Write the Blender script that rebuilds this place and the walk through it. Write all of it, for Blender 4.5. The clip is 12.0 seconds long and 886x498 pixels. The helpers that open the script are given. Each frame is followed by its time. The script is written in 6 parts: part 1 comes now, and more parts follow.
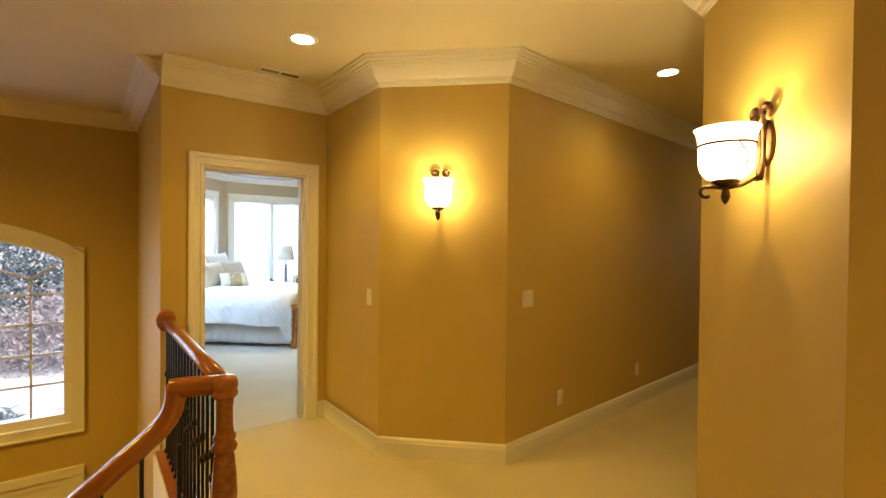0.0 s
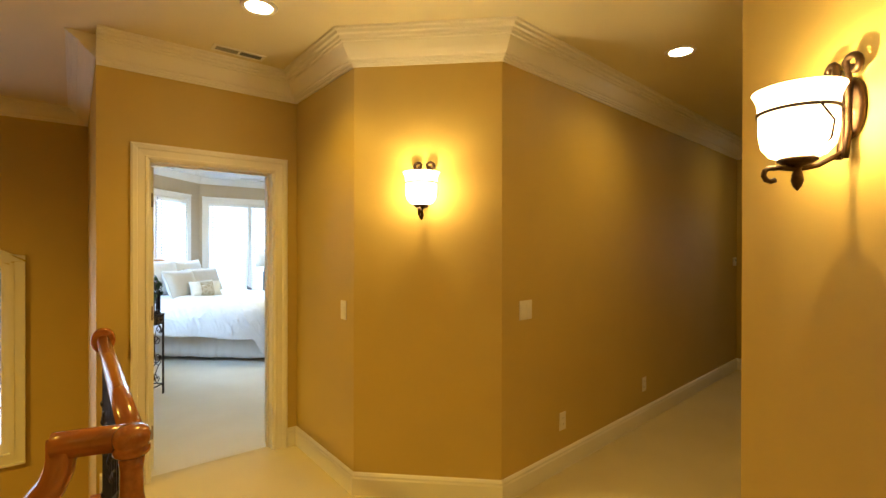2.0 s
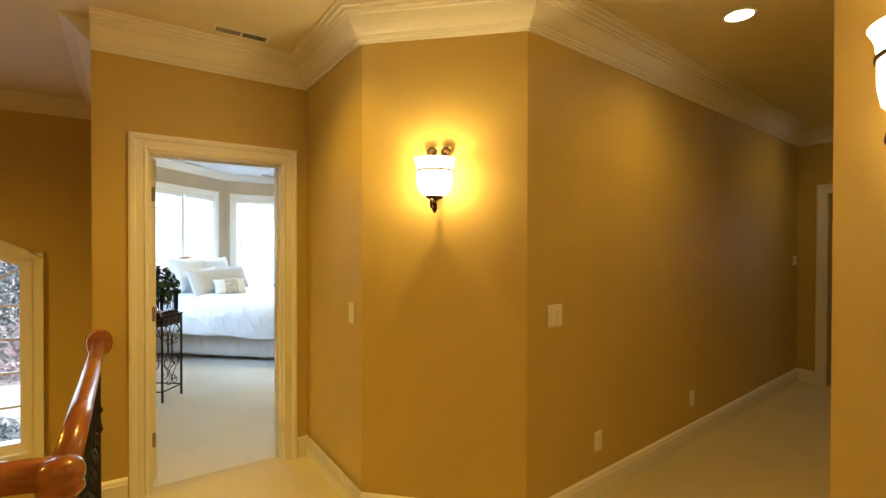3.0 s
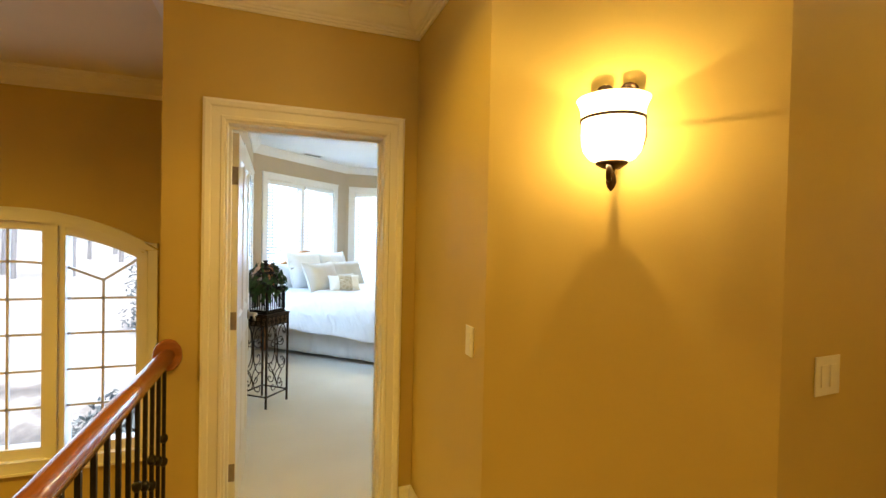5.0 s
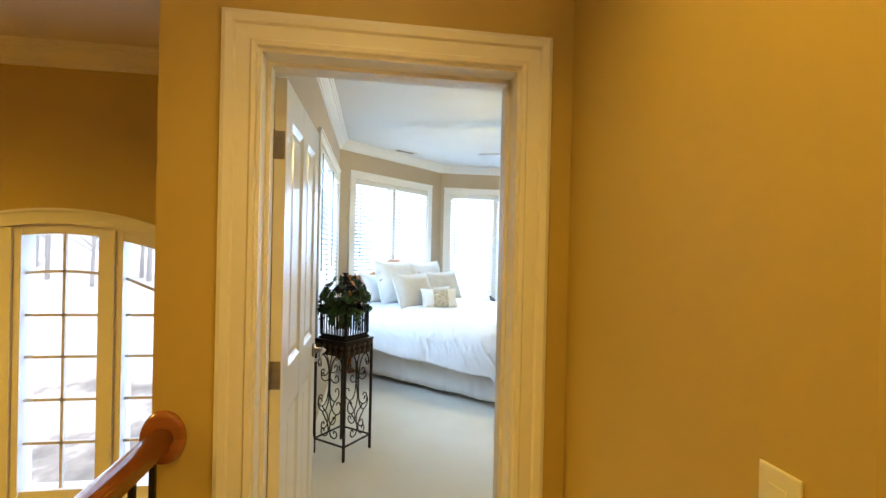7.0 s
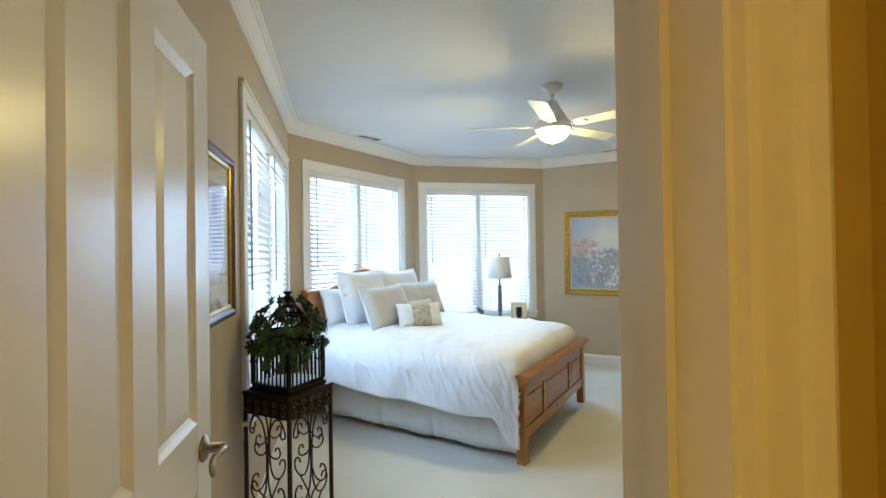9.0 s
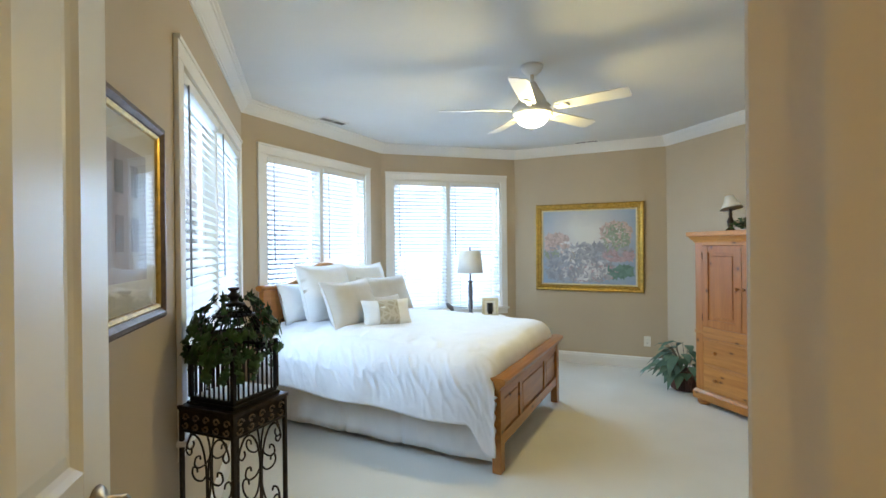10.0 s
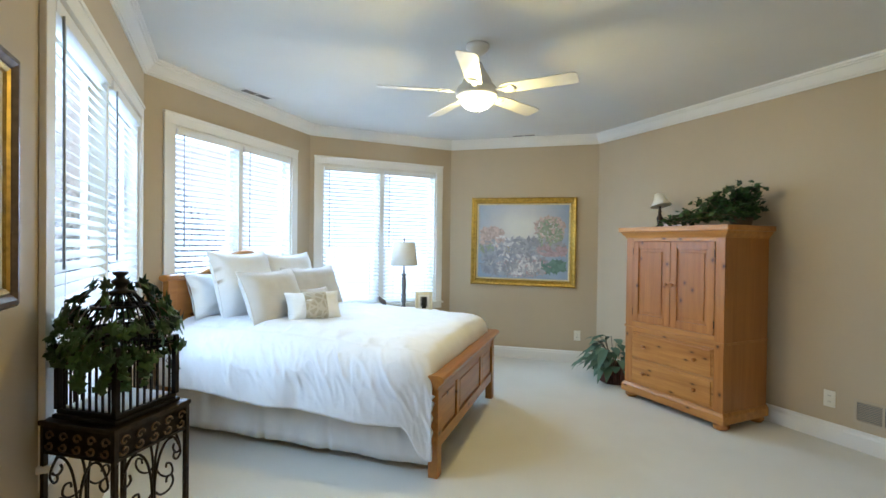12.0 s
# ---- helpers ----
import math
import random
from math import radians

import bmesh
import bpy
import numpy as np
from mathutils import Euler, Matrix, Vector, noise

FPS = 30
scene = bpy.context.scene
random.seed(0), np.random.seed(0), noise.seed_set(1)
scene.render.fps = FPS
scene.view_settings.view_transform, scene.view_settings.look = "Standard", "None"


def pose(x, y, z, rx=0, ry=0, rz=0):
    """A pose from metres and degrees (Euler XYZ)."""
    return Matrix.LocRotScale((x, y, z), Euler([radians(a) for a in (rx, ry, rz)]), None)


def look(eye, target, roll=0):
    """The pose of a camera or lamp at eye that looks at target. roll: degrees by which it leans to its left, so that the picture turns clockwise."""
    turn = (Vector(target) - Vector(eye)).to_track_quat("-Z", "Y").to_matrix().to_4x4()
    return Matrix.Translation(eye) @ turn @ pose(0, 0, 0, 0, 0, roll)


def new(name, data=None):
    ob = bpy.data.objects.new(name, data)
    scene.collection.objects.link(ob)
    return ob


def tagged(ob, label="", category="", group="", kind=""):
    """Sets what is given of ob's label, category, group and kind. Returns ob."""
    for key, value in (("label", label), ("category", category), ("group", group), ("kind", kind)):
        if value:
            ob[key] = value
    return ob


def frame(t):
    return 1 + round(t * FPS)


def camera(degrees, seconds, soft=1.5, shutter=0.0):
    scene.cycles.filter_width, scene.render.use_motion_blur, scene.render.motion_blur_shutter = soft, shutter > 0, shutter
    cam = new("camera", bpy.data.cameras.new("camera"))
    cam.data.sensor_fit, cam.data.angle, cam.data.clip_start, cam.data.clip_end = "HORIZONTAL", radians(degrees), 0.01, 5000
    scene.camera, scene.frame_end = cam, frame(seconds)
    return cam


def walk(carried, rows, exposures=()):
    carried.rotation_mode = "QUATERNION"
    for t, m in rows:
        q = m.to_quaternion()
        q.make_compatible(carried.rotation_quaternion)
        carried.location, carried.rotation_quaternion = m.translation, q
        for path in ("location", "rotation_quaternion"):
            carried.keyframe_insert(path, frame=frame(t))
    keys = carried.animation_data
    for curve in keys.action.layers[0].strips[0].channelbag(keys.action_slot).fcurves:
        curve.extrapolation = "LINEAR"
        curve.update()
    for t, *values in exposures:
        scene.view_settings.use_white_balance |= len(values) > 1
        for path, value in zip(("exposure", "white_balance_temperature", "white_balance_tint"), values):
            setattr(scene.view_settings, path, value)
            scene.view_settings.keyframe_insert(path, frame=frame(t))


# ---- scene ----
cam = camera(87.5, 12.0)
PATH = [
    (0, (0.065, -0.062, 1.47), (1.276, 1.529, 1.443), 0.6),
    (0.5, (0.111, 0.003, 1.469), (1.329, 1.589, 1.436), 0.6),
    (1, (0.169, 0.097, 1.467), (1.398, 1.675, 1.435), 0.6),
    (1.5, (0.24, 0.182, 1.464), (1.493, 1.741, 1.448), 0.4),
    (2, (0.346, 0.259, 1.464), (1.592, 1.823, 1.457), 0.1),
    (2.5, (0.483, 0.348, 1.471), (1.688, 1.944, 1.458), 0.0),
    (3, (0.605, 0.444, 1.459), (1.733, 2.096, 1.442), 0.1),
    (5, (0.938, 1.234, 1.46), (1.614, 3.116, 1.426), 1.2),
    (5.5, (0.969, 1.468, 1.455), (1.507, 3.394, 1.425), 1.5),
    (6, (0.975, 1.735, 1.458), (1.392, 3.691, 1.44), 1.6),
    (6.5, (1.006, 2.004, 1.455), (1.339, 3.976, 1.442), 1.5),
    (7, (1.036, 2.259, 1.455), (1.334, 4.237, 1.446), 1.3),
    (7.2, (1.037, 2.357, 1.452), (1.337, 4.334, 1.448), 1.15),
    (9, (1.106, 3.258, 1.425), (1.532, 5.212, 1.446), -0.9),
    (9.5, (1.124, 3.398, 1.414), (1.611, 5.337, 1.424), -1.0),
    (10, (1.132, 3.528, 1.409), (1.702, 5.445, 1.406), -0.6),
    (10.5, (1.137, 3.623, 1.394), (1.803, 5.509, 1.376), -0.3),
    (11, (1.145, 3.701, 1.379), (1.895, 5.555, 1.353), 0.1),
    (11.5, (1.157, 3.742, 1.365), (1.968, 5.57, 1.342), 0.4),
    (12, (1.157, 3.759, 1.36), (2.012, 5.567, 1.34), 0.7),
]
EXPOSURES = [(0, 1.33), (7, 1.3), (9, 0.88), (12, 0.97)]
walk(cam, [(t, look(eye, target, roll)) for t, eye, target, roll in PATH], EXPOSURES)

# ---- light ----
WARM = (1.0, 0.61, 0.075)
SCONCE_C = (1.0, 0.70, 0.26)
DAY = (0.50, 0.765, 1.12)
SCONCE_W, FAN_W, SKY_L = 10.5, 22.0, 9.8

world = bpy.data.worlds.new("world")
scene.world = world
world.use_nodes = True
wn = world.node_tree.nodes
sky = wn.new("ShaderNodeTexSky")
sky.sky_type, sky.sun_disc = "NISHITA", False
sky.sun_elevation, sky.sun_rotation, sky.dust_density = radians(75), radians(170), 6.0
wn["Background"].inputs["Strength"].default_value = 0.085
world.node_tree.links.new(sky.outputs[0], wn["Background"].inputs["Color"])


def lamp(name, kind, m, power, colour, **more):
    data = bpy.data.lights.new(name, kind)
    data.energy, data.color = power, colour
    for key, value in more.items():
        if key == "size":
            data.size = value
        elif key == "size_y":
            data.shape, data.size_y = "RECTANGLE", value
        elif key == "soft":
            data.shadow_soft_size = value
        elif key == "angle":
            data.angle = value
        elif key == "spot":
            data.spot_size, data.spot_blend = value, 1.0
    ob = new(name, data)
    ob.matrix_world = m
    return ob


# overcast sun, low in the south-west behind the house
lamp("sun", "SUN", look((0, 0, 10), (-0.4, 2.4, 0.0)), 0.7, (1.0, 0.97, 0.93), angle=radians(25))

# ---- materials ----
def shader(name, rough=0.6, metal=0.0, spec=0.5):
    m = bpy.data.materials.new(name)
    m.use_nodes = True
    b = m.node_tree.nodes["Principled BSDF"]
    b.inputs["Roughness"].default_value = rough
    b.inputs["Metallic"].default_value = metal
    b.inputs["Specular IOR Level"].default_value = spec
    return m, m.node_tree.nodes, m.node_tree.links, b


def noise_node(n, l, scale, detail=4.0, stretch=None, rough=0.55):
    tc = n.new("ShaderNodeTexCoord")
    mp = n.new("ShaderNodeMapping")
    if stretch:
        mp.inputs["Scale"].default_value = stretch
    t = n.new("ShaderNodeTexNoise")
    t.inputs["Scale"].default_value, t.inputs["Detail"].default_value = scale, detail
    t.inputs["Roughness"].default_value = rough
    l.new(tc.outputs["Object"], mp.inputs[0])
    l.new(mp.outputs[0], t.inputs["Vector"])
    return t


def ramp(n, l, source, stops):
    r = n.new("ShaderNodeValToRGB")
    while len(r.color_ramp.elements) < len(stops):
        r.color_ramp.elements.new(0.5)
    for e, (p, c) in zip(r.color_ramp.elements, stops):
        e.position, e.color = p, (*c, 1)
    l.new(source, r.inputs[0])
    return r


def bump(n, l, b, source, strength, distance=0.002):
    k = n.new("ShaderNodeBump")
    k.inputs["Strength"].default_value, k.inputs["Distance"].default_value = strength, distance
    l.new(source, k.inputs["Height"])
    l.new(k.outputs[0], b.inputs["Normal"])


def tint(c, f):
    return tuple(min(1.0, v * f) for v in c)


def paint(name, c, rough=0.6, vary=0.06, grain=260.0, relief=0.12, spec=0.4):
    """Rolled paint: broad mottling and a fine orange-peel relief."""
    m, n, l, b = shader(name, rough, 0, spec)
    broad = noise_node(n, l, 1.3, 5)
    r = ramp(n, l, broad.outputs[0], [(0.3, tint(c, 1 - vary)), (0.7, tint(c, 1 + vary))])
    l.new(r.outputs[0], b.inputs["Base Color"])
    fine = noise_node(n, l, grain, 2)
    bump(n, l, b, fine.outputs[0], relief, 0.001)
    return m


def wood(name, dark, light, scale=6.0, stretch=(1, 1, 0.06), rough=0.35, knots=False, coat=0.0):
    m, n, l, b = shader(name, rough, 0, 0.5)
    grain = noise_node(n, l, scale * 5, 6, stretch, 0.65)
    broad = noise_node(n, l, scale * 0.5, 3, stretch)
    mix = n.new("ShaderNodeMath")
    mix.operation = "MULTIPLY_ADD"
    l.new(grain.outputs[0], mix.inputs[0])
    mix.inputs[1].default_value = 0.55
    half = n.new("ShaderNodeMath")
    half.operation = "MULTIPLY"
    half.inputs[1].default_value = 0.45
    l.new(broad.outputs[0], half.inputs[0])
    l.new(half.outputs[0], mix.inputs[2])
    r = ramp(n, l, mix.outputs[0], [(0.34, dark), (0.5, tuple((a + z) / 2 for a, z in zip(dark, light))), (0.64, light)])
    out = r.outputs[0]
    if knots:
        v = n.new("ShaderNodeTexVoronoi")
        v.voronoi_dimensions = "2D"
        v.inputs["Scale"].default_value = 5.0
        tc = n.new("ShaderNodeTexCoord")
        mp = n.new("ShaderNodeMapping")
        mp.inputs["Scale"].default_value = knots
        mp.inputs["Rotation"].default_value = (radians(90), 0, 0)
        l.new(tc.outputs["Object"], mp.inputs[0])
        l.new(mp.outputs[0], v.inputs["Vector"])
        kr = ramp(n, l, v.outputs["Distance"], [(0.03, (1, 1, 1)), (0.06, (0.35, 0.35, 0.35)), (0.12, (0, 0, 0))])
        mx = n.new("ShaderNodeMix")
        mx.data_type = "RGBA"
        l.new(kr.outputs[0], mx.inputs[0])
        l.new(out, mx.inputs[6])
        mx.inputs[7].default_value = (*tint(dark, 0.3), 1)
        out = mx.outputs[2]
    l.new(out, b.inputs["Base Color"])
    b.inputs["Coat Weight"].default_value = coat
    b.inputs["Coat Roughness"].default_value = 0.12
    bump(n, l, b, grain.outputs[0], 0.12, 0.001)
    return m


def carpet(name, c):
    m, n, l, b = shader(name, 0.95, 0, 0.1)
    tuft = noise_node(n, l, 330, 3)
    worn = noise_node(n, l, 1.1, 6, None, 0.6)
    a = ramp(n, l, tuft.outputs[0], [(0.3, tint(c, 0.86)), (0.7, tint(c, 1.1))])
    w = ramp(n, l, worn.outputs[0], [(0.32, (0.90, 0.89, 0.87)), (0.66, (1.0, 1.0, 1.0))])
    mx = n.new("ShaderNodeMix")
    mx.data_type, mx.blend_type = "RGBA", "MULTIPLY"
    mx.inputs[0].default_value = 1.0
    l.new(a.outputs[0], mx.inputs[6])
    l.new(w.outputs[0], mx.inputs[7])
    l.new(mx.outputs[2], b.inputs["Base Color"])
    b.inputs["Sheen Weight"].default_value = 0.2
    bump(n, l, b, tuft.outputs[0], 0.6, 0.004)
    return m


def cloth(name, c, weave=700.0, vary=0.05, wrinkle=7.0, fold=0.35):
    m, n, l, b = shader(name, 0.85, 0, 0.15)
    broad = noise_node(n, l, wrinkle, 5)
    fine = noise_node(n, l, weave, 2)
    r = ramp(n, l, broad.outputs[0], [(0.3, tint(c, 1 - vary)), (0.7, tint(c, 1 + vary))])
    l.new(r.outputs[0], b.inputs["Base Color"])
    add = n.new("ShaderNodeMath")
    add.operation = "MULTIPLY_ADD"
    l.new(fine.outputs[0], add.inputs[0])
    add.inputs[1].default_value = 0.08
    l.new(broad.outputs[0], add.inputs[2])
    bump(n, l, b, add.outputs[0], fold, 0.012)
    b.inputs["Sheen Weight"].default_value = 0.15
    return m


def metal(name, c, rough=0.35, vary=0.25, metallic=1.0):
    m, n, l, b = shader(name, rough, metallic, 0.5)
    t = noise_node(n, l, 40, 5)
    r = ramp(n, l, t.outputs[0], [(0.3, tint(c, 1 - vary)), (0.7, tint(c, 1 + vary))])
    l.new(r.outputs[0], b.inputs["Base Color"])
    bump(n, l, b, t.outputs[0], 0.1, 0.001)
    return m


def glow(name, c, strength, base=(0.9, 0.88, 0.82)):
    m, n, l, b = shader(name, 0.25)
    b.inputs["Base Color"].default_value = (*base, 1)
    b.inputs["Emission Color"].default_value = (*c, 1)
    b.inputs["Emission Strength"].default_value = strength
    return m


def lit_glass(name, c, strength, clear, share):
    """Thin lit glass that lets a share of its bulb's light straight through."""
    m, n, l, b = shader(name, 0.25)
    b.inputs["Base Color"].default_value = (0.9, 0.88, 0.82, 1)
    b.inputs["Emission Color"].default_value = (*c, 1)
    b.inputs["Emission Strength"].default_value = strength
    tr, mx = n.new("ShaderNodeBsdfTransparent"), n.new("ShaderNodeMixShader")
    tr.inputs[0].default_value = (*clear, 1)
    mx.inputs[0].default_value = share
    l.new(b.outputs[0], mx.inputs[1])
    l.new(tr.outputs[0], mx.inputs[2])
    l.new(mx.outputs[0], n["Material Output"].inputs[0])
    return m


def pane_glass(name):
    m = bpy.data.materials.new(name)
    m.use_nodes = True
    n, l = m.node_tree.nodes, m.node_tree.links
    n.remove(n["Principled BSDF"])
    tr, gl, mx, fr = (n.new(k) for k in ("ShaderNodeBsdfTransparent", "ShaderNodeBsdfGlossy", "ShaderNodeMixShader", "ShaderNodeLayerWeight"))
    gl.inputs["Roughness"].default_value = 0.02
    pw, ad = n.new("ShaderNodeMath"), n.new("ShaderNodeMath")
    pw.operation, ad.operation = "POWER", "MULTIPLY_ADD"
    pw.inputs[1].default_value, ad.inputs[1].default_value, ad.inputs[2].default_value = 4.0, 0.5, 0.022
    l.new(fr.outputs["Facing"], pw.inputs[0])
    l.new(pw.outputs[0], ad.inputs[0])
    l.new(ad.outputs[0], mx.inputs[0])
    l.new(tr.outputs[0], mx.inputs[1])
    l.new(gl.outputs[0], mx.inputs[2])
    l.new(mx.outputs[0], n["Material Output"].inputs[0])
    return m


HALL = paint("hall_paint", (0.545, 0.405, 0.125), 0.55, 0.05)
ROOM = paint("bedroom_paint", (0.50, 0.405, 0.28), 0.6, 0.04)
# hall ceiling: white paint with the warm bounce of lamplight tinted in
HALLCEIL_LAMPLIT = paint("hall_ceiling_lamplit", (0.74, 0.68, 0.52), 0.8, 0.03, 120, 0.25)
CEIL = paint("ceiling_paint", (0.74, 0.735, 0.70), 0.8, 0.03, 120, 0.25)
TRIM = paint("trim_paint", (0.80, 0.78, 0.735), 0.5, 0.03, 90, 0.04, 0.5)
DOORP = paint("door_paint", (0.80, 0.765, 0.66), 0.28, 0.03, 90, 0.05, 0.5)
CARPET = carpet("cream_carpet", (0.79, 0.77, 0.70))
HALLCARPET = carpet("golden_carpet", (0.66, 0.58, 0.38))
CHERRY = wood("cherry_wood", (0.17, 0.046, 0.010), (0.40, 0.13, 0.030), 5, (1, 0.05, 1), 0.22, coat=0.5)
CHERRY_X = wood("cherry_wood_along", (0.17, 0.046, 0.010), (0.40, 0.13, 0.030), 5, (0.05, 1, 0.05), 0.22, coat=0.5)
PINE = wood("honey_pine", (0.30, 0.100, 0.018), (0.50, 0.205, 0.046), 5, (1, 1, 0.07), 0.38, (1.0, 1.0, 0.75), 0.2)
PINE_H = wood("honey_pine_across", (0.33, 0.12, 0.022), (0.60, 0.28, 0.07), 5, (0.07, 1, 1), 0.38, (0.62, 1.0, 1.5), 0.2)
PINE_S = wood("honey_pine_side", (0.33, 0.115, 0.021), (0.47, 0.19, 0.042), 5, (1, 1, 0.07), 0.4, coat=0.2)
BEDWOOD = wood("bed_pine", (0.30, 0.11, 0.02), (0.52, 0.225, 0.052), 5, (0.08, 1, 1), 0.32, (0.6, 1, 1), 0.3)
IRON = metal("black_iron", (0.022, 0.018, 0.015), 0.5, 0.3, 0.6)
BRONZE = metal("dark_bronze", (0.07, 0.04, 0.022), 0.42, 0.35, 0.85)
NICKEL = metal("brushed_nickel", (0.32, 0.27, 0.22), 0.35, 0.12)
GOLD = metal("gilt_frame", (0.44, 0.275, 0.06), 0.4, 0.3, 0.8)
PLASTIC = paint("ivory_plastic", (0.78, 0.75, 0.66), 0.35, 0.02, 60, 0.02, 0.5)
SLAT = paint("blind_white", (0.82, 0.83, 0.83), 0.4, 0.02, 60, 0.03, 0.5)
BLINDW = bpy.data.materials.new("blind_slat_white")
BLINDW.use_nodes = True
bn, bl_ = BLINDW.node_tree.nodes, BLINDW.node_tree.links
bn["Principled BSDF"].inputs["Base Color"].default_value = (0.84, 0.85, 0.86, 1)
bn["Principled BSDF"].inputs["Roughness"].default_value = 0.4
thin, both = bn.new("ShaderNodeBsdfTranslucent"), bn.new("ShaderNodeMixShader")
thin.inputs[0].default_value = (0.85, 0.86, 0.88, 1)
both.inputs[0].default_value = 0.55
bl_.new(bn["Principled BSDF"].outputs[0], both.inputs[1])
bl_.new(thin.outputs[0], both.inputs[2])
bl_.new(both.outputs[0], bn["Material Output"].inputs[0])
LINEN = cloth("white_duvet", (0.79, 0.80, 0.83), 500, 0.03, 9, 0.8)
SHEET = cloth("grey_linen", (0.62, 0.605, 0.58), 600, 0.04, 9, 0.4)
SKIRT = cloth("bed_skirt", (0.71, 0.70, 0.70), 500, 0.04, 8, 0.3)
GLASS = pane_glass("window_glass")
BOWL = lit_glass("sconce_glass_lit", (1.0, 0.78, 0.44), 7.0, (1.0, 0.95, 0.85), 0.68)
FANBOWL = glow("fan_glass_lit", (1.0, 0.93, 0.74), 5.0)
CANLIT = glow("downlight_lit", (1.0, 0.86, 0.60), 14.0)


# ---- mesh tools ----
def box(bm, x0, y0, z0, x1, y1, z1, bevel=0.0):
    g = bmesh.ops.create_cube(bm, size=1.0)
    bmesh.ops.transform(bm, matrix=Matrix.LocRotScale(((x0 + x1) / 2, (y0 + y1) / 2, (z0 + z1) / 2), None, (abs(x1 - x0), abs(y1 - y0), abs(z1 - z0))), verts=g["verts"])
    if bevel:
        edges = list({e for v in g["verts"] for e in v.link_edges})
        bmesh.ops.bevel(bm, geom=edges, offset=bevel, segments=2, profile=0.6, affect="EDGES")
    return bm


def boxed(*args):
    return box(bmesh.new(), *args)


def prism(bm, pts, z0, z1):
    """A plan polygon raised from z0 to z1."""
    low = [bm.verts.new((x, y, z0)) for x, y in pts]
    top = [bm.verts.new((x, y, z1)) for x, y in pts]
    k = len(pts)
    bm.faces.new(top), bm.faces.new(low[::-1])
    for i in range(k):
        bm.faces.new((low[i], low[(i + 1) % k], top[(i + 1) % k], top[i]))
    bmesh.ops.recalc_face_normals(bm, faces=bm.faces[:])
    return bm


def lathe(bm, profile, seg=24, at=(0, 0, 0)):
    """Turns (radius, height) pairs round the z axis."""
    rings = []
    for r, z in profile:
        rings.append([bm.verts.new((at[0] + r * math.cos(2 * math.pi * i / seg), at[1] + r * math.sin(2 * math.pi * i / seg), at[2] + z)) for i in range(seg)])
    for a, b in zip(rings, rings[1:]):
        for i in range(seg):
            f = bm.faces.new((a[i], a[(i + 1) % seg], b[(i + 1) % seg], b[i]))
            f.smooth = True
    bm.faces.new(rings[0][::-1]), bm.faces.new(rings[-1])
    return bm


def tube(bm, pts, r, seg=8, flat=1.0):
    """A round rod along points; r may be one radius or one for each point."""
    pts = [Vector(p) for p in pts]
    rad = r if isinstance(r, (list, tuple)) else [r] * len(pts)
    rings, side = [], None
    for i, p in enumerate(pts):
        d = (pts[min(i + 1, len(pts) - 1)] - pts[max(i - 1, 0)]).normalized()
        if side is None:
            side = d.cross(Vector((0, 0, 1)))
            if side.length < 0.2:
                side = d.cross(Vector((1, 0, 0)))
        side = (side - d * side.dot(d)).normalized()
        up = side.cross(d)
        rings.append([bm.verts.new(p + (side * math.cos(2 * math.pi * k / seg) + up * math.sin(2 * math.pi * k / seg) * flat) * rad[i]) for k in range(seg)])
    for a, b in zip(rings, rings[1:]):
        for k in range(seg):
            f = bm.faces.new((a[k], a[(k + 1) % seg], b[(k + 1) % seg], b[k]))
            f.smooth = True
    bm.faces.new(rings[0][::-1]), bm.faces.new(rings[-1])
    return bm


def sweep(bm, path, profile, closed=False):
    """A moulding: (offset to the right of the path, z) pairs carried along a plan path with mitred corners."""
    k = len(path)
    P = [Vector((*p, 0)) for p in path]
    rows = []
    for i in range(k):
        a = (P[i] - P[i - 1]).normalized() if (i or closed) else None
        b = (P[(i + 1) % k] - P[i]).normalized() if (i < k - 1 or closed) else None
        a, b = a or b, b or a
        na, nb = Vector((a.y, -a.x, 0)), Vector((b.y, -b.x, 0))
        n = (na + nb).normalized()
        n = n / max(0.2, n.dot(na))
        rows.append([bm.verts.new(P[i] + n * o + Vector((0, 0, z))) for o, z in profile])
    m = len(profile)
    for i in range(k if closed else k - 1):
        a, b = rows[i], rows[(i + 1) % k]
        for j in range(m):
            bm.faces.new((a[j], b[j], b[(j + 1) % m], a[(j + 1) % m]))
    if not closed:
        bm.faces.new(rows[0]), bm.faces.new(rows[-1][::-1])
    bmesh.ops.recalc_face_normals(bm, faces=bm.faces[:])
    return bm


def mesh(name, bm, material, smooth=False):
    me = bpy.data.meshes.new(name)
    if smooth:
        for f in bm.faces:
            f.smooth = True
    bm.to_mesh(me)
    bm.free()
    if material:
        me.materials.append(material)
    return me


def part(name, bm, material, parent=None, label="", m=None, smooth=False):
    ob = new(name, mesh(name, bm, material, smooth))
    if parent:
        ob.parent = parent
    if m:
        ob.matrix_basis = m
    if label:
        ob["label"] = label
    return ob


def again(ob, parent, m):
    """Another piece on the same mesh."""
    o = new(ob.name.split(".")[0], ob.data)
    o.parent = parent
    o.matrix_basis = m
    return o


def thing(name, m, label, category, group="", kind=""):
    ob = new(name)
    ob.empty_display_size = 0.1
    ob.matrix_world = m
    return tagged(ob, label, category, group, kind)


def struct(name, bm, material, label="", smooth=False):
    return tagged(part(name, bm, material, smooth=smooth), label, name.split("_")[0], "", "structure")


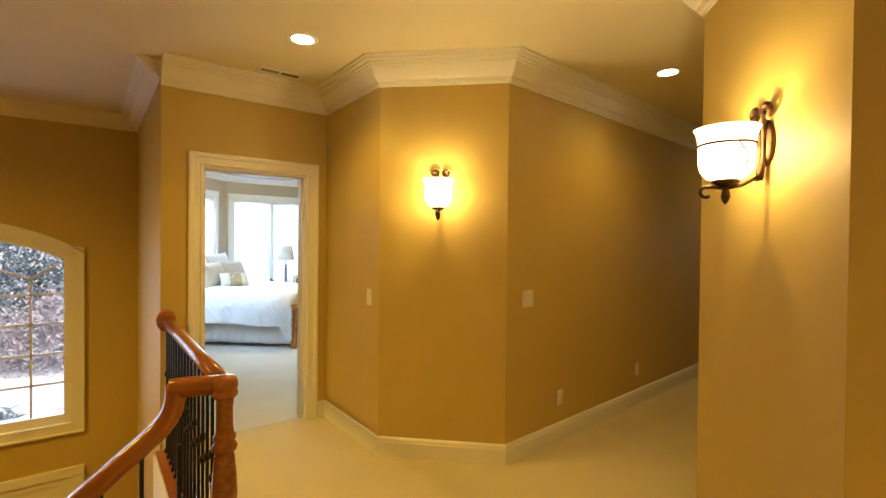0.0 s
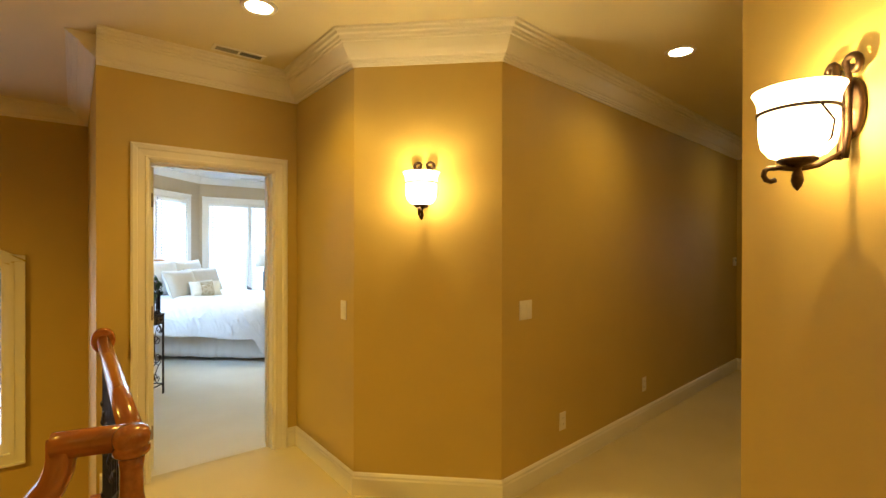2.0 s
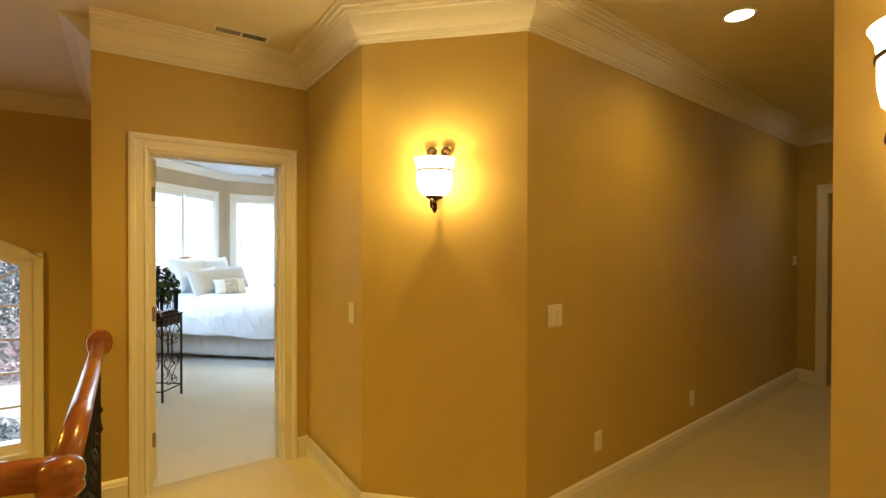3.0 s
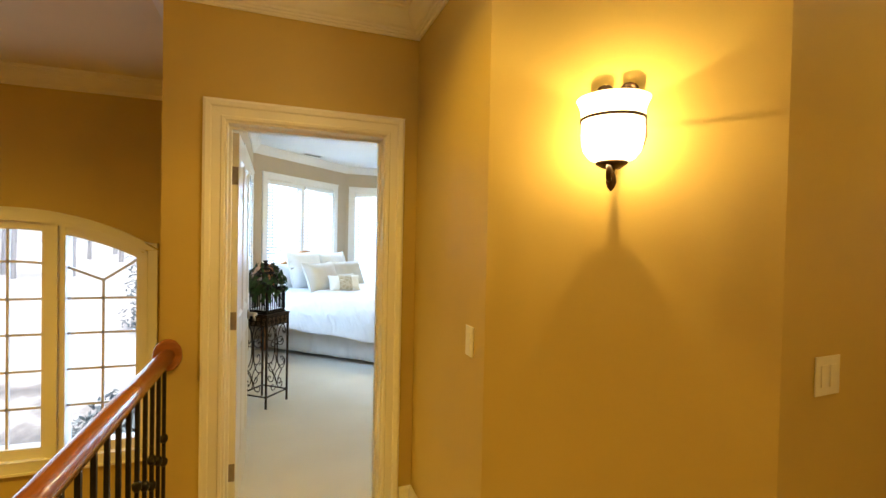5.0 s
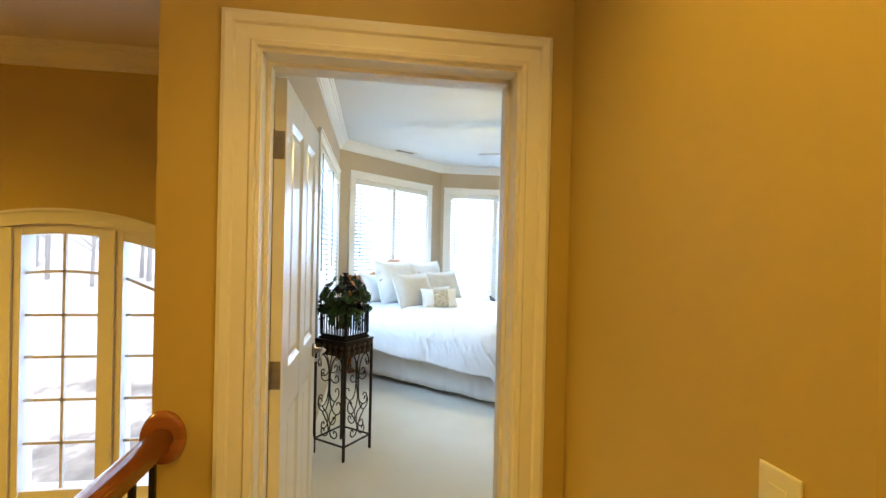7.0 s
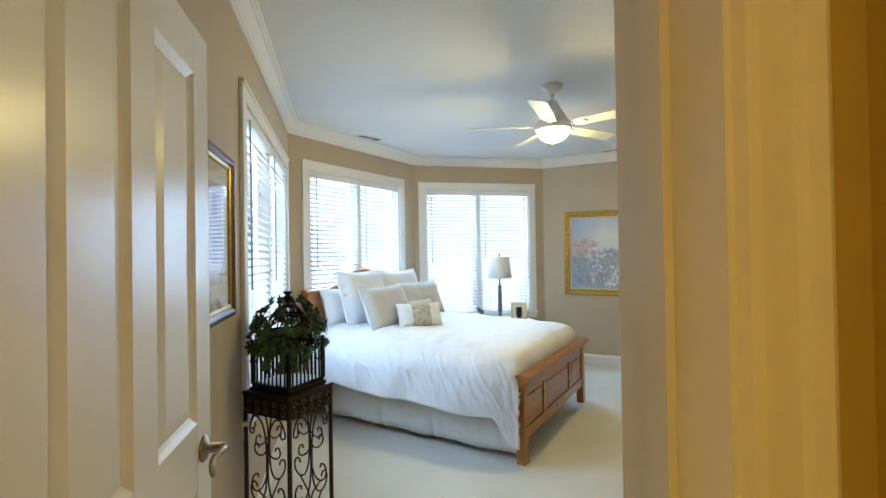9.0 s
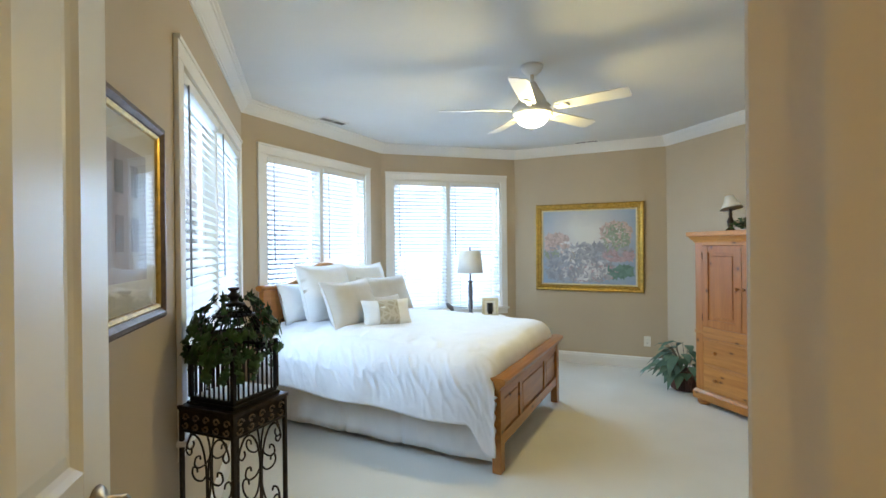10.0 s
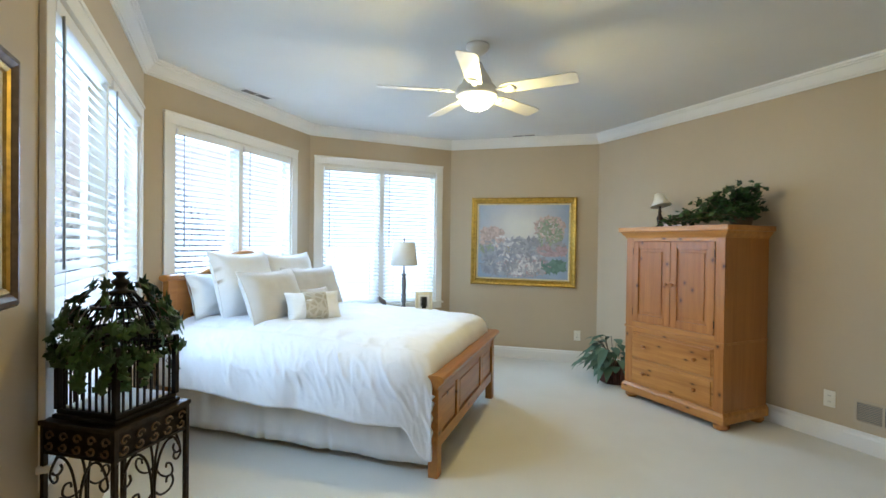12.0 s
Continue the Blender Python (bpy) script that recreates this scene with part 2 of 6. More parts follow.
def wall_frame(p0, p1):
    """Pose with x along the wall from p0 to p1 and y away from the room, which lies to the right of that way."""
    a = math.atan2(p1[1] - p0[1], p1[0] - p0[0])
    return Matrix.Translation((p0[0], p0[1], 0)) @ Matrix.Rotation(a, 4, "Z")


def wall(name, p0, p1, z0, z1, thick, material, openings=(), label="", ext=(0, 0)):
    """A wall whose face runs from p0 to p1, its thickness away from the room; openings: (from, to, bottom, top)."""
    length = math.hypot(p1[0] - p0[0], p1[1] - p0[1])
    bm = bmesh.new()
    s = -ext[0]
    for a, b, lo, hi in sorted(openings):
        box(bm, s, 0, z0, a, thick, z1)
        if lo > z0:
            box(bm, a, 0, z0, b, thick, lo)
        if hi < z1:
            box(bm, a, 0, hi, b, thick, z1)
        s = b
    box(bm, s, 0, z0, length + ext[1], thick, z1)
    ob = struct(name, bm, material, label)
    ob.matrix_world = wall_frame(p0, p1)
    return ob


# ---- large structure ----
CZ = 2.70
CZB = 2.64
HX, HY = 6.60, 2.42
EDGE = [(-4.5, 5.64), (0.445, 5.64), (0.445, 3.63), (1.64, 3.63), (1.64, 2.73), (2.255, 2.115), (HX, HY), (HX, 0.92), (2.31, 0.92), (1.65, 0.26), (1.65, -3.0), (-4.5, -3.0)]
ROOMEDGE = [(0.64, 3.80), (0.64, 7.61), (2.0, 8.97), (3.72, 8.97), (5.05, 7.82), (5.05, 3.80)]
DOOR_X0, DOOR_X1, DOOR_H = 0.70, 1.475, 2.01

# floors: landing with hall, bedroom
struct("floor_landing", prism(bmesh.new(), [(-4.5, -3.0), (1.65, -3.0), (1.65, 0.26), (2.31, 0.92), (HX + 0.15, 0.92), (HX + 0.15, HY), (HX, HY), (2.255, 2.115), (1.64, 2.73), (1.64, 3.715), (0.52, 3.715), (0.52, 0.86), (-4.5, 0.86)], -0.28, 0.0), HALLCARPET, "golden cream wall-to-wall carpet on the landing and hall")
struct("floor_bedroom", prism(bmesh.new(), [(0.50, 3.715), (5.2, 3.715), (5.2, 7.95), (3.8, 9.12), (1.95, 9.12), (0.50, 7.7)], -0.28, 0.0), CARPET, "cream wall-to-wall carpet in the bedroom")
struct("floor_foyer", boxed(-4.6, 0.86, -3.05, 0.52, 5.8, -2.95), wood("foyer_oak", (0.22, 0.10, 0.04), (0.42, 0.22, 0.10), 4, (0.06, 1, 1), 0.3), "oak floor of the foyer below")
struct("ceiling_hall", prism(bmesh.new(), [(-4.6, -3.1), (9.2, -3.1), (9.2, 3.718), (0.54, 3.718), (0.54, 5.8), (-4.6, 5.8)], CZ, CZ + 0.12), HALLCEIL_LAMPLIT, "white ceiling over landing and hall with lamp warmth tinted in")
struct("ceiling_bedroom", prism(bmesh.new(), [(0.54, 3.72), (5.25, 3.72), (5.25, 7.95), (3.8, 9.2), (1.9, 9.2), (0.54, 7.8)], CZB, CZB + 0.18), CEIL, "white painted bedroom ceiling")

# hall and landing walls
wall("wall_door_side", (0.445, 3.63), (1.64, 3.63), -0.28, CZ, 0.085, HALL, [(DOOR_X0 - 0.445, DOOR_X1 - 0.445, -0.28, DOOR_H)], "golden tan wall with a bedroom doorway")
wall("wall_jog", (1.64, 3.63), (1.64, 2.73), 0, CZ, 0.1, HALL, label="golden tan wall beside the doorway")
wall("wall_chamfer_north", (1.64, 2.73), (2.255, 2.115), 0, CZ, 0.1, HALL, label="angled golden tan wall with a sconce")
wall("wall_hall_north", (2.255, 2.115), (HX, HY), 0, CZ, 0.1, HALL, label="long golden tan hall wall")
wall("wall_hall_end", (HX, HY), (HX, 0.92), 0, CZ, 0.12, HALL, [(0.265, 1.045, 0, 2.01)], "golden tan wall at the hall's end", ext=(0.0, 0.0))
wall("wall_hall_south", (HX, 0.92), (2.31, 0.92), 0, CZ, 0.1, HALL, label="golden tan hall wall")
wall("wall_chamfer_south", (2.31, 0.92), (1.65, 0.26), 0, CZ, 0.1, HALL, label="angled golden tan wall with a sconce")
wall("wall_landing_east", (1.65, 0.26), (1.65, -3.0), 0, CZ, 0.1, HALL, label="golden tan landing wall")
wall("wall_landing_south", (1.65, -3.0), (-4.5, -3.0), -2.95, CZ, 0.1, HALL, label="golden tan landing wall", ext=(0.1, 0.1))
wall("wall_foyer_west", (-4.5, -3.0), (-4.5, 5.64), -2.95, CZ, 0.1, HALL, label="golden tan foyer wall", ext=(0, 0.15))
wall("wall_foyer_return", (0.445, 5.64), (0.445, 3.63), -2.95, CZ, 0.095, HALL, label="golden tan wall above the foyer", ext=(0.15, -0.085))
wall("wall_under_landing", (0.47, 3.63), (0.47, 0.86), -2.95, -0.28, 0.1, HALL, label="golden tan wall under the landing")
wall("wall_under_stair", (0.47, 0.84), (-4.5, 0.84), -2.95, -0.28, 0.1, HALL, label="golden tan wall beside the stairs")

# foyer window wall with a segmental-arched opening and an entrance below
FW_Y, FW_C, FW_R, FW_TOP, FW_HALF, FW_SILL = 5.64, -1.0, 1.85, 1.55, 0.915, -0.30


def arc(x, top=1.55):
    return top - FW_R + math.sqrt(FW_R ** 2 - (x - FW_C) ** 2)


bm = bmesh.new()
box(bm, -4.6, FW_Y, -2.95, FW_C - FW_HALF, FW_Y + 0.16, CZ)
box(bm, FW_C + FW_HALF, FW_Y, -2.95, 0.54, FW_Y + 0.16, CZ)
box(bm, FW_C - FW_HALF, FW_Y, -0.82, FW_C + FW_HALF, FW_Y + 0.16, FW_SILL)
STEPS = 28
for i in range(STEPS):
    xa, xb = (FW_C - FW_HALF + 2 * FW_HALF * k / STEPS for k in (i, i + 1))
    v = [bm.verts.new(p) for p in ((xa, FW_Y, arc(xa)), (xb, FW_Y, arc(xb)), (xb, FW_Y, CZ), (xa, FW_Y, CZ), (xa, FW_Y + 0.16, arc(xa)), (xb, FW_Y + 0.16, arc(xb)), (xb, FW_Y + 0.16, CZ), (xa, FW_Y + 0.16, CZ))]
    bm.faces.new((v[0], v[1], v[2], v[3])), bm.faces.new((v[7], v[6], v[5], v[4])), bm.faces.new((v[0], v[4], v[5], v[1]))
struct("wall_foyer_window", bm, HALL, "golden tan foyer wall with an arched window")

# bedroom walls
WIN_LO, WIN_TOPS = 0.66, (2.18, 2.235, 2.235)
WINDOWS = [((0.64, 3.80), (0.64, 7.61), 1.775, 3.67), ((0.64, 7.61), (2.0, 8.97), 0.15, 1.69), ((2.0, 8.97), (3.72, 8.97), 0.045, 1.60)]
CAS = 0.085
names = ("wall_bedroom_west", "wall_bedroom_bay", "wall_bedroom_north")
for name, (p0, p1, a, b), top_z in zip(names, WINDOWS, WIN_TOPS):
    wall(name, p0, p1, -0.2, CZ, 0.099 if name.endswith("west") else 0.16, ROOM, [(a + CAS, b - CAS, WIN_LO, top_z)], "beige bedroom wall with a twin window", ext=(0.0, 0.06))
wall("wall_bedroom_painting", (3.72, 8.97), (5.05, 7.82), -0.2, CZ, 0.14, ROOM, label="angled beige bedroom wall", ext=(0.0, 0.05))
wall("wall_bedroom_east", (5.05, 7.82), (5.05, 3.80), -0.2, CZ, 0.14, ROOM, label="beige bedroom wall", ext=(0, 0.1))
wall("wall_bedroom_south", (5.05, 3.80), (0.64, 3.80), -0.2, CZ, 0.085, ROOM, [(5.05 - DOOR_X1, 5.05 - DOOR_X0, -0.2, DOOR_H)], "beige bedroom wall with a doorway", ext=(0, 0.1))

# mouldings
CROWN = [(0, 2.525), (0.012, 2.525), (0.015, 2.536), (0.024, 2.538), (0.025, 2.547), (0.033, 2.549), (0.035, 2.561), (0.043, 2.564), (0.052, 2.572), (0.068, 2.592), (0.082, 2.615), (0.092, 2.637), (0.104, 2.639), (0.106, 2.650), (0.118, 2.652), (0.121, 2.667), (0.138, 2.670), (0.142, 2.685), (0.156, 2.688), (0.158, 2.70), (0, 2.70)]
struct("trim_crown_hall", sweep(bmesh.new(), EDGE[2:], CROWN), TRIM, "white stepped crown moulding along the hall ceiling")
struct("trim_crown_foyer", sweep(bmesh.new(), EDGE[:3], [(o * 0.9, CZ - (CZ - z) * 0.74) for o, z in CROWN]), TRIM, "white crown moulding along the foyer ceiling")
CROWN_B = [(0, 2.535), (0.010, 2.535), (0.013, 2.545), (0.021, 2.547), (0.024, 2.556), (0.036, 2.569), (0.052, 2.590), (0.062, 2.608), (0.072, 2.61), (0.075, 2.622), (0.087, 2.625), (0.09, 2.64), (0, 2.64)]
struct("trim_crown_bedroom", sweep(bmesh.new(), ROOMEDGE, CROWN_B, True), TRIM, "white crown moulding round the bedroom ceiling")
BASE = [(0, 0), (0.016, 0), (0.016, 0.098), (0.012, 0.108), (0.012, 0.118), (0.006, 0.128), (0, 0.134)]
runs = [[(0.46, 3.63), (0.604, 3.63)], [(1.571, 3.63)] + EDGE[3:7] + [(HX, HY - 0.168)], [(HX, HY - 1.142), (HX, 0.92), (2.31, 0.92), (1.65, 0.26), (1.65, -3.0)]]
for r in runs:
    struct("baseboard_hall", sweep(bmesh.new(), r, BASE), TRIM, "white baseboard along the hall wall")
struct("baseboard_bedroom", sweep(bmesh.new(), ROOMEDGE + [(1.575, 3.80)], BASE), TRIM, "white baseboard round the bedroom")


def casing(name, x0, x1, h, m, label, w=0.095):
    """Stepped door casing on three sides of an opening; x along the wall, y away from the room."""
    prof = [(0, 0), (0.004, -0.016), (0.016, -0.019), (0.022, -0.013), (0.058, -0.016), (0.064, -0.024), (w - 0.012, -0.028), (w, -0.022), (w, 0)]
    bm = bmesh.new()
    rows = []
    for cx, cz, ox, oz in ((x0, 0, -1, 0), (x0, h, -1, 1), (x1, h, 1, 1), (x1, 0, 1, 0)):
        rows.append([bm.verts.new((cx + ox * o, y, cz + oz * o)) for o, y in prof])
    for a, b in zip(rows, rows[1:]):
        for j in range(len(prof) - 1):
            bm.faces.new((a[j], a[j + 1], b[j + 1], b[j]))
    bm.faces.new(rows[0]), bm.faces.new(rows[-1][::-1])
    bmesh.ops.recalc_face_normals(bm, faces=bm.faces[:])
    ob = struct(name, bm, TRIM, label)
    ob.matrix_world = m
    return ob


casing("trim_door_hall", DOOR_X0 + 0.006, DOOR_X1 - 0.006, DOOR_H - 0.006, pose(0, 3.63, 0), "white moulded door casing on the hall side")
casing("trim_door_bedroom", -DOOR_X1 + 0.006, -DOOR_X0 - 0.006, DOOR_H - 0.006, pose(0, 3.80, 0, 0, 0, 180), "white moulded door casing on the bedroom side")
bm = bmesh.new()
for a, b in ((DOOR_X0 - 0.004, DOOR_X0 + 0.014), (DOOR_X1 - 0.014, DOOR_X1 + 0.004)):
    box(bm, a, 3.627, 0.0, b, 3.803, DOOR_H)
box(bm, DOOR_X0 + 0.014, 3.627, DOOR_H - 0.016, DOOR_X1 - 0.014, 3.803, DOOR_H + 0.004)
for a, b in ((DOOR_X0 + 0.014, DOOR_X0 + 0.026), (DOOR_X1 - 0.026, DOOR_X1 - 0.014)):
    box(bm, a, 3.70, 0.0, b, 3.74, DOOR_H - 0.016)
box(bm, DOOR_X0 + 0.026, 3.70, DOOR_H - 0.028, DOOR_X1 - 0.026, 3.74, DOOR_H - 0.016)
struct("trim_door_jamb", bm, TRIM, "white door jamb with stop")
casing("trim_door_bath", 0.265, 1.045, 2.0, wall_frame((HX, HY), (HX, 0.92)), "white moulded door casing at the hall's end")

# bathroom past the hall's end, closed round
BATH = paint("bath_paint", (0.50, 0.52, 0.55), 0.5)
struct("floor_bath", boxed(HX + 0.15, 0.3, -0.2, HX + 2.4, 3.0, 0.0), paint("bath_tile", (0.5, 0.48, 0.45), 0.3), "pale bathroom floor")
wall("wall_bath_north", (HX + 0.12, 2.9), (HX + 2.3, 2.9), 0, CZ, 0.1, BATH, label="pale blue-grey bathroom wall")
wall("wall_bath_east", (HX + 2.3, 2.9), (HX + 2.3, 0.35), 0, CZ, 0.1, BATH, [(0.6, 1.8, 0.9, 2.2)], "pale blue-grey bathroom wall with a window")
wall("wall_bath_south", (HX + 2.3, 0.35), (HX + 0.12, 0.35), 0, CZ, 0.1, BATH, label="pale blue-grey bathroom wall")
wall("wall_bath_west_a", (HX + 0.125, 2.99), (HX + 0.125, HY), 0, CZ, 0.1, BATH, label="pale blue-grey bathroom wall")
wall("wall_bath_west_b", (HX + 0.125, 0.92), (HX + 0.125, 0.26), 0, CZ, 0.1, BATH, label="pale blue-grey bathroom wall")
lamp("bath_daylight", "AREA", look((HX + 2.44, 1.7, 1.55), (HX + 1.2, 1.7, 1.2)), 0.35, (0.75, 0.85, 1.0), size=1.2, size_y=1.3)


# ---- doors ----
def panel_door(name, m, width, height, label, hinge_z, swing=1):
    """A moulded panel door; x runs from the hinge, y through the leaf."""
    t = 0.036
    m = m @ Matrix.Translation((0, -t, 0))
    top = thing(name, m, label, "door", "", "structure")
    st, mid = 0.105, 0.10
    pw = (width - 2 * st - mid) / 2
    lock, low = 1.0, 0.22
    holes = [(st, st + pw, low, lock - 0.13), (st + pw + mid, width - st, low, lock - 0.13), (st, st + pw, lock + 0.03, height - 0.115), (st + pw + mid, width - st, lock + 0.03, height - 0.115)]
    bm = bmesh.new()
    box(bm, 0, 0, 0.012, st, t, height), box(bm, width - st, 0, 0.012, width, t, height), box(bm, st + pw, 0, 0.012, st + pw + mid, t, height)
    for x0, x1 in ((st, st + pw), (st + pw + mid, width - st)):
        for z0, z1 in ((0.012, low), (lock - 0.13, lock + 0.03), (height - 0.115, height)):
            box(bm, x0, 0.0005, z0, x1, t - 0.0005, z1)
    part("stiles_and_rails", bm, DOORP, top)
    for x0, x1, z0, z1 in holes:
        bm = bmesh.new()
        loops = []
        for d, y in ((0, 0.0), (0.012, 0.007), (0.022, 0.011), (0.05, 0.004), (0.056, 0.004)):
            loops.append([(x0 + d, y, z0 + d), (x1 - d, y, z0 + d), (x1 - d, y, z1 - d), (x0 + d, y, z1 - d)])
        for side in (0, 1):
            vs = [[bm.verts.new((x, t - y if side else y, z)) for x, y, z in lp] for lp in loops]
            for a, b in zip(vs, vs[1:]):
                for i in range(4):
                    bm.faces.new((a[i], a[(i + 1) % 4], b[(i + 1) % 4], b[i]))
            bm.faces.new(vs[-1])
        bmesh.ops.recalc_face_normals(bm, faces=bm.faces[:])
        part("panel", bm, DOORP, top)
    for y, s in ((0, -1), (t, 1)):
        bm = bmesh.new()
        lathe(bm, [(0.0, 0), (0.031, 0), (0.033, 0.004), (0.028, 0.010), (0.012, 0.014), (0.011, 0.05), (0.0, 0.05)], 20)
        h = part("handle", bm, NICKEL, top, "brushed nickel lever handle", Matrix.Translation((width - 0.065, y, 0.955)) @ Matrix.Rotation(radians(-90 * s), 4, "X"))
        bm = bmesh.new()
        pts = [(width - 0.065 - 0.1 * k / 8, y + s * (0.048 + 0.006 * math.sin(k * 0.8)), 0.955 - 0.014 * (k / 8) ** 2 + 0.005 * math.sin(k / 8 * math.pi)) for k in range(9)]
        pts += [(pts[-1][0] + 0.004, pts[-1][1], pts[-1][2] - 0.012), (pts[-1][0] + 0.014, pts[-1][1], pts[-1][2] - 0.014)]
        tube(bm, pts, [0.010, 0.0095, 0.009, 0.0085, 0.008, 0.008, 0.0075, 0.007, 0.007, 0.006, 0.005], 10)
        part("lever", bm, NICKEL, top, "brushed nickel lever")
    for z in hinge_z:
        bm = bmesh.new()
        tube(bm, [(-0.004, t + 0.003, z - 0.045), (-0.004, t + 0.003, z + 0.045)], 0.006, 8)
        box(bm, -0.002, 0.003, z - 0.045, 0.0003, t, z + 0.045)
        part("hinge", bm, NICKEL, top, "nickel butt hinge")
    return top


panel_door("door_1", pose(DOOR_X0 + 0.016, 3.806, 0, 0, 0, 89), 0.765, 1.985, "white four-panel door standing open into the bedroom", (0.25, 1.03, 1.77))
panel_door("door_2", pose(HX + 0.125, HY - 0.27, 0, 0, 0, 6), 0.74, 1.98, "white panel door standing open at the hall's end", (0.25, 1.03, 1.77))


# ---- bedroom windows and blinds ----
def bedroom_window(name, m, width, share, top_z, clear=0.05):
    """A twin casement: x along the wall, y outwards; the casing's outer edges lie at 0 and width."""
    z0, z1 = WIN_LO - CAS, top_z + CAS
    top = thing(name, m, "white twin window with painted casing", "window", "bedroom windows", "structure")
    bm = bmesh.new()
    for x0, x1, za, zb in ((0, CAS, WIN_LO, top_z), (width - CAS, width, WIN_LO, top_z), (0, width, top_z, z1)):
        box(bm, x0, -0.020, za, x1, -0.0005, zb, 0.004)
    box(bm, -0.004, -0.028, z1 - 0.016, width + 0.004, -0.0005, z1 + 0.004, 0.004)
    part("window_casing", bm, TRIM, top)
    part("window_sill", boxed(-0.015, -0.045, WIN_LO - 0.022, width + 0.015, 0.09, WIN_LO, 0.005), TRIM, top)
    part("window_apron", boxed(0, -0.016, z0, width, -0.0005, WIN_LO - 0.022, 0.003), TRIM, top)
    a, b, c = CAS, width - CAS, width / 2
    bm = bmesh.new()
    box(bm, a, 0.0, WIN_LO, a + 0.02, 0.098, top_z), box(bm, b - 0.02, 0.0, WIN_LO, b, 0.098, top_z), box(bm, a + 0.02, 0.0, top_z - 0.02, b - 0.02, 0.098, top_z)
    box(bm, c - 0.024, 0.004, WIN_LO, c + 0.024, 0.098, top_z - 0.02)
    part("window_frame", bm, TRIM, top)
    for x0, x1 in ((a + 0.02, c - 0.024), (c + 0.024, b - 0.02)):
        bm = bmesh.new()
        box(bm, x0, 0.068, WIN_LO, x0 + 0.045, 0.095, top_z - 0.02), box(bm, x1 - 0.045, 0.068, WIN_LO, x1, 0.095, top_z - 0.02)
        box(bm, x0 + 0.045, 0.068, WIN_LO, x1 - 0.045, 0.095, WIN_LO + 0.06), box(bm, x0 + 0.045, 0.068, top_z - 0.07, x1 - 0.045, 0.095, top_z - 0.02)
        part("sash", bm, TRIM, top)
        p = part("pane", boxed(x0 + 0.045, 0.08, WIN_LO + 0.06, x1 - 0.045, 0.084, top_z - 0.07), GLASS, top)
        p.visible_shadow = False
        blind(m @ Matrix.Translation((x0, 0.014, 0)), x1 - x0, top_z)
    lamp("window_skylight", "AREA", m @ Matrix.Translation(((clear + width - 0.05) / 2, 0.56, (WIN_LO + top_z) / 2 + 0.22)) @ Matrix.Rotation(radians(-70), 4, "X"), share * SKY_L * math.pi * (width - 0.1) * 1.8, DAY, size=width - 0.05 - clear, size_y=2.2)


def blind(m, w, top_z):
    top = thing("window_blind", m, "white two-inch slat blind, lowered with open slats", "blind", "bedroom blinds")
    hi, lo = top_z - 0.022, WIN_LO + 0.004
    part("headrail", boxed(0.003, -0.030, hi - 0.05, w - 0.003, 0.026, hi, 0.003), SLAT, top)
    part("bottom_rail", boxed(0.006, -0.024, lo, w - 0.006, 0.024, lo + 0.016, 0.004), SLAT, top)
    bm = bmesh.new()
    rows = [[bm.verts.new((x, y, z)) for y, z in ((-0.024, -0.0015), (-0.012, 0.0015), (0.0, 0.0025), (0.012, 0.0015), (0.024, -0.0015), (0.012, -0.0008), (0, 0.0003), (-0.012, -0.0008))] for x in (0.006, w - 0.006)]
    for j in range(8):
        bm.faces.new((rows[0][j], rows[0][(j + 1) % 8], rows[1][(j + 1) % 8], rows[1][j]))
    bm.faces.new(rows[0][::-1]), bm.faces.new(rows[1])
    n = int((hi - 0.068 - lo - 0.04) / 0.043) + 1
    first = part("slat", bm, BLINDW, top)
    for k in range(n):
        mm = Matrix.Translation((0, 0, lo + 0.04 + k * 0.043)) @ Matrix.Rotation(radians(36 + 1.5 * math.sin(k * 1.7)), 4, "X")
        if k == 0:
            first.matrix_basis = mm
        else:
            again(first, top, mm)
    for x in (0.12, w - 0.12):
        part("ladder_cord", boxed(x - 0.003, -0.0265, lo, x + 0.003, -0.0255, hi - 0.05), SLAT, top)
    bm = bmesh.new()
    tube(bm, [(0.06, -0.034, hi - 0.04), (0.062, -0.036, hi - 0.9)], 0.0045, 6)
    part("tilt_wand", bm, metal("wand_grey", (0.3, 0.33, 0.36), 0.3, 0.1, 0.0), top, "clear grey tilt wand")


for i, (p0, p1, a, b) in enumerate(WINDOWS):
    bedroom_window("window_%d" % (i + 1), wall_frame(p0, p1) @ Matrix.Translation((a, 0, 0)), b - a, (0.48, 0.98, 1.02)[i], WIN_TOPS[i], (0.31, 0.05, 0.05)[i])


# ---- arched foyer window ----
def bar(bm, a, b, w=0.018, d=0.022, y=5.70):
    """A glazing bar in the window's plane between (x, z) points."""
    a, b = Vector((a[0], 0, a[1])), Vector((b[0], 0, b[1]))
    n = (b - a).normalized().cross(Vector((0, 1, 0))) * w / 2
    v = [bm.verts.new(p + Vector((0, yy, 0))) for yy in (y - d / 2, y + d / 2) for p in (a - n, a + n, b + n, b - n)]
    for f in ((0, 1, 2, 3), (7, 6, 5, 4), (0, 4, 5, 1), (1, 5, 6, 2), (2, 6, 7, 3), (3, 7, 4, 0)):
        bm.faces.new([v[i] for i in f])


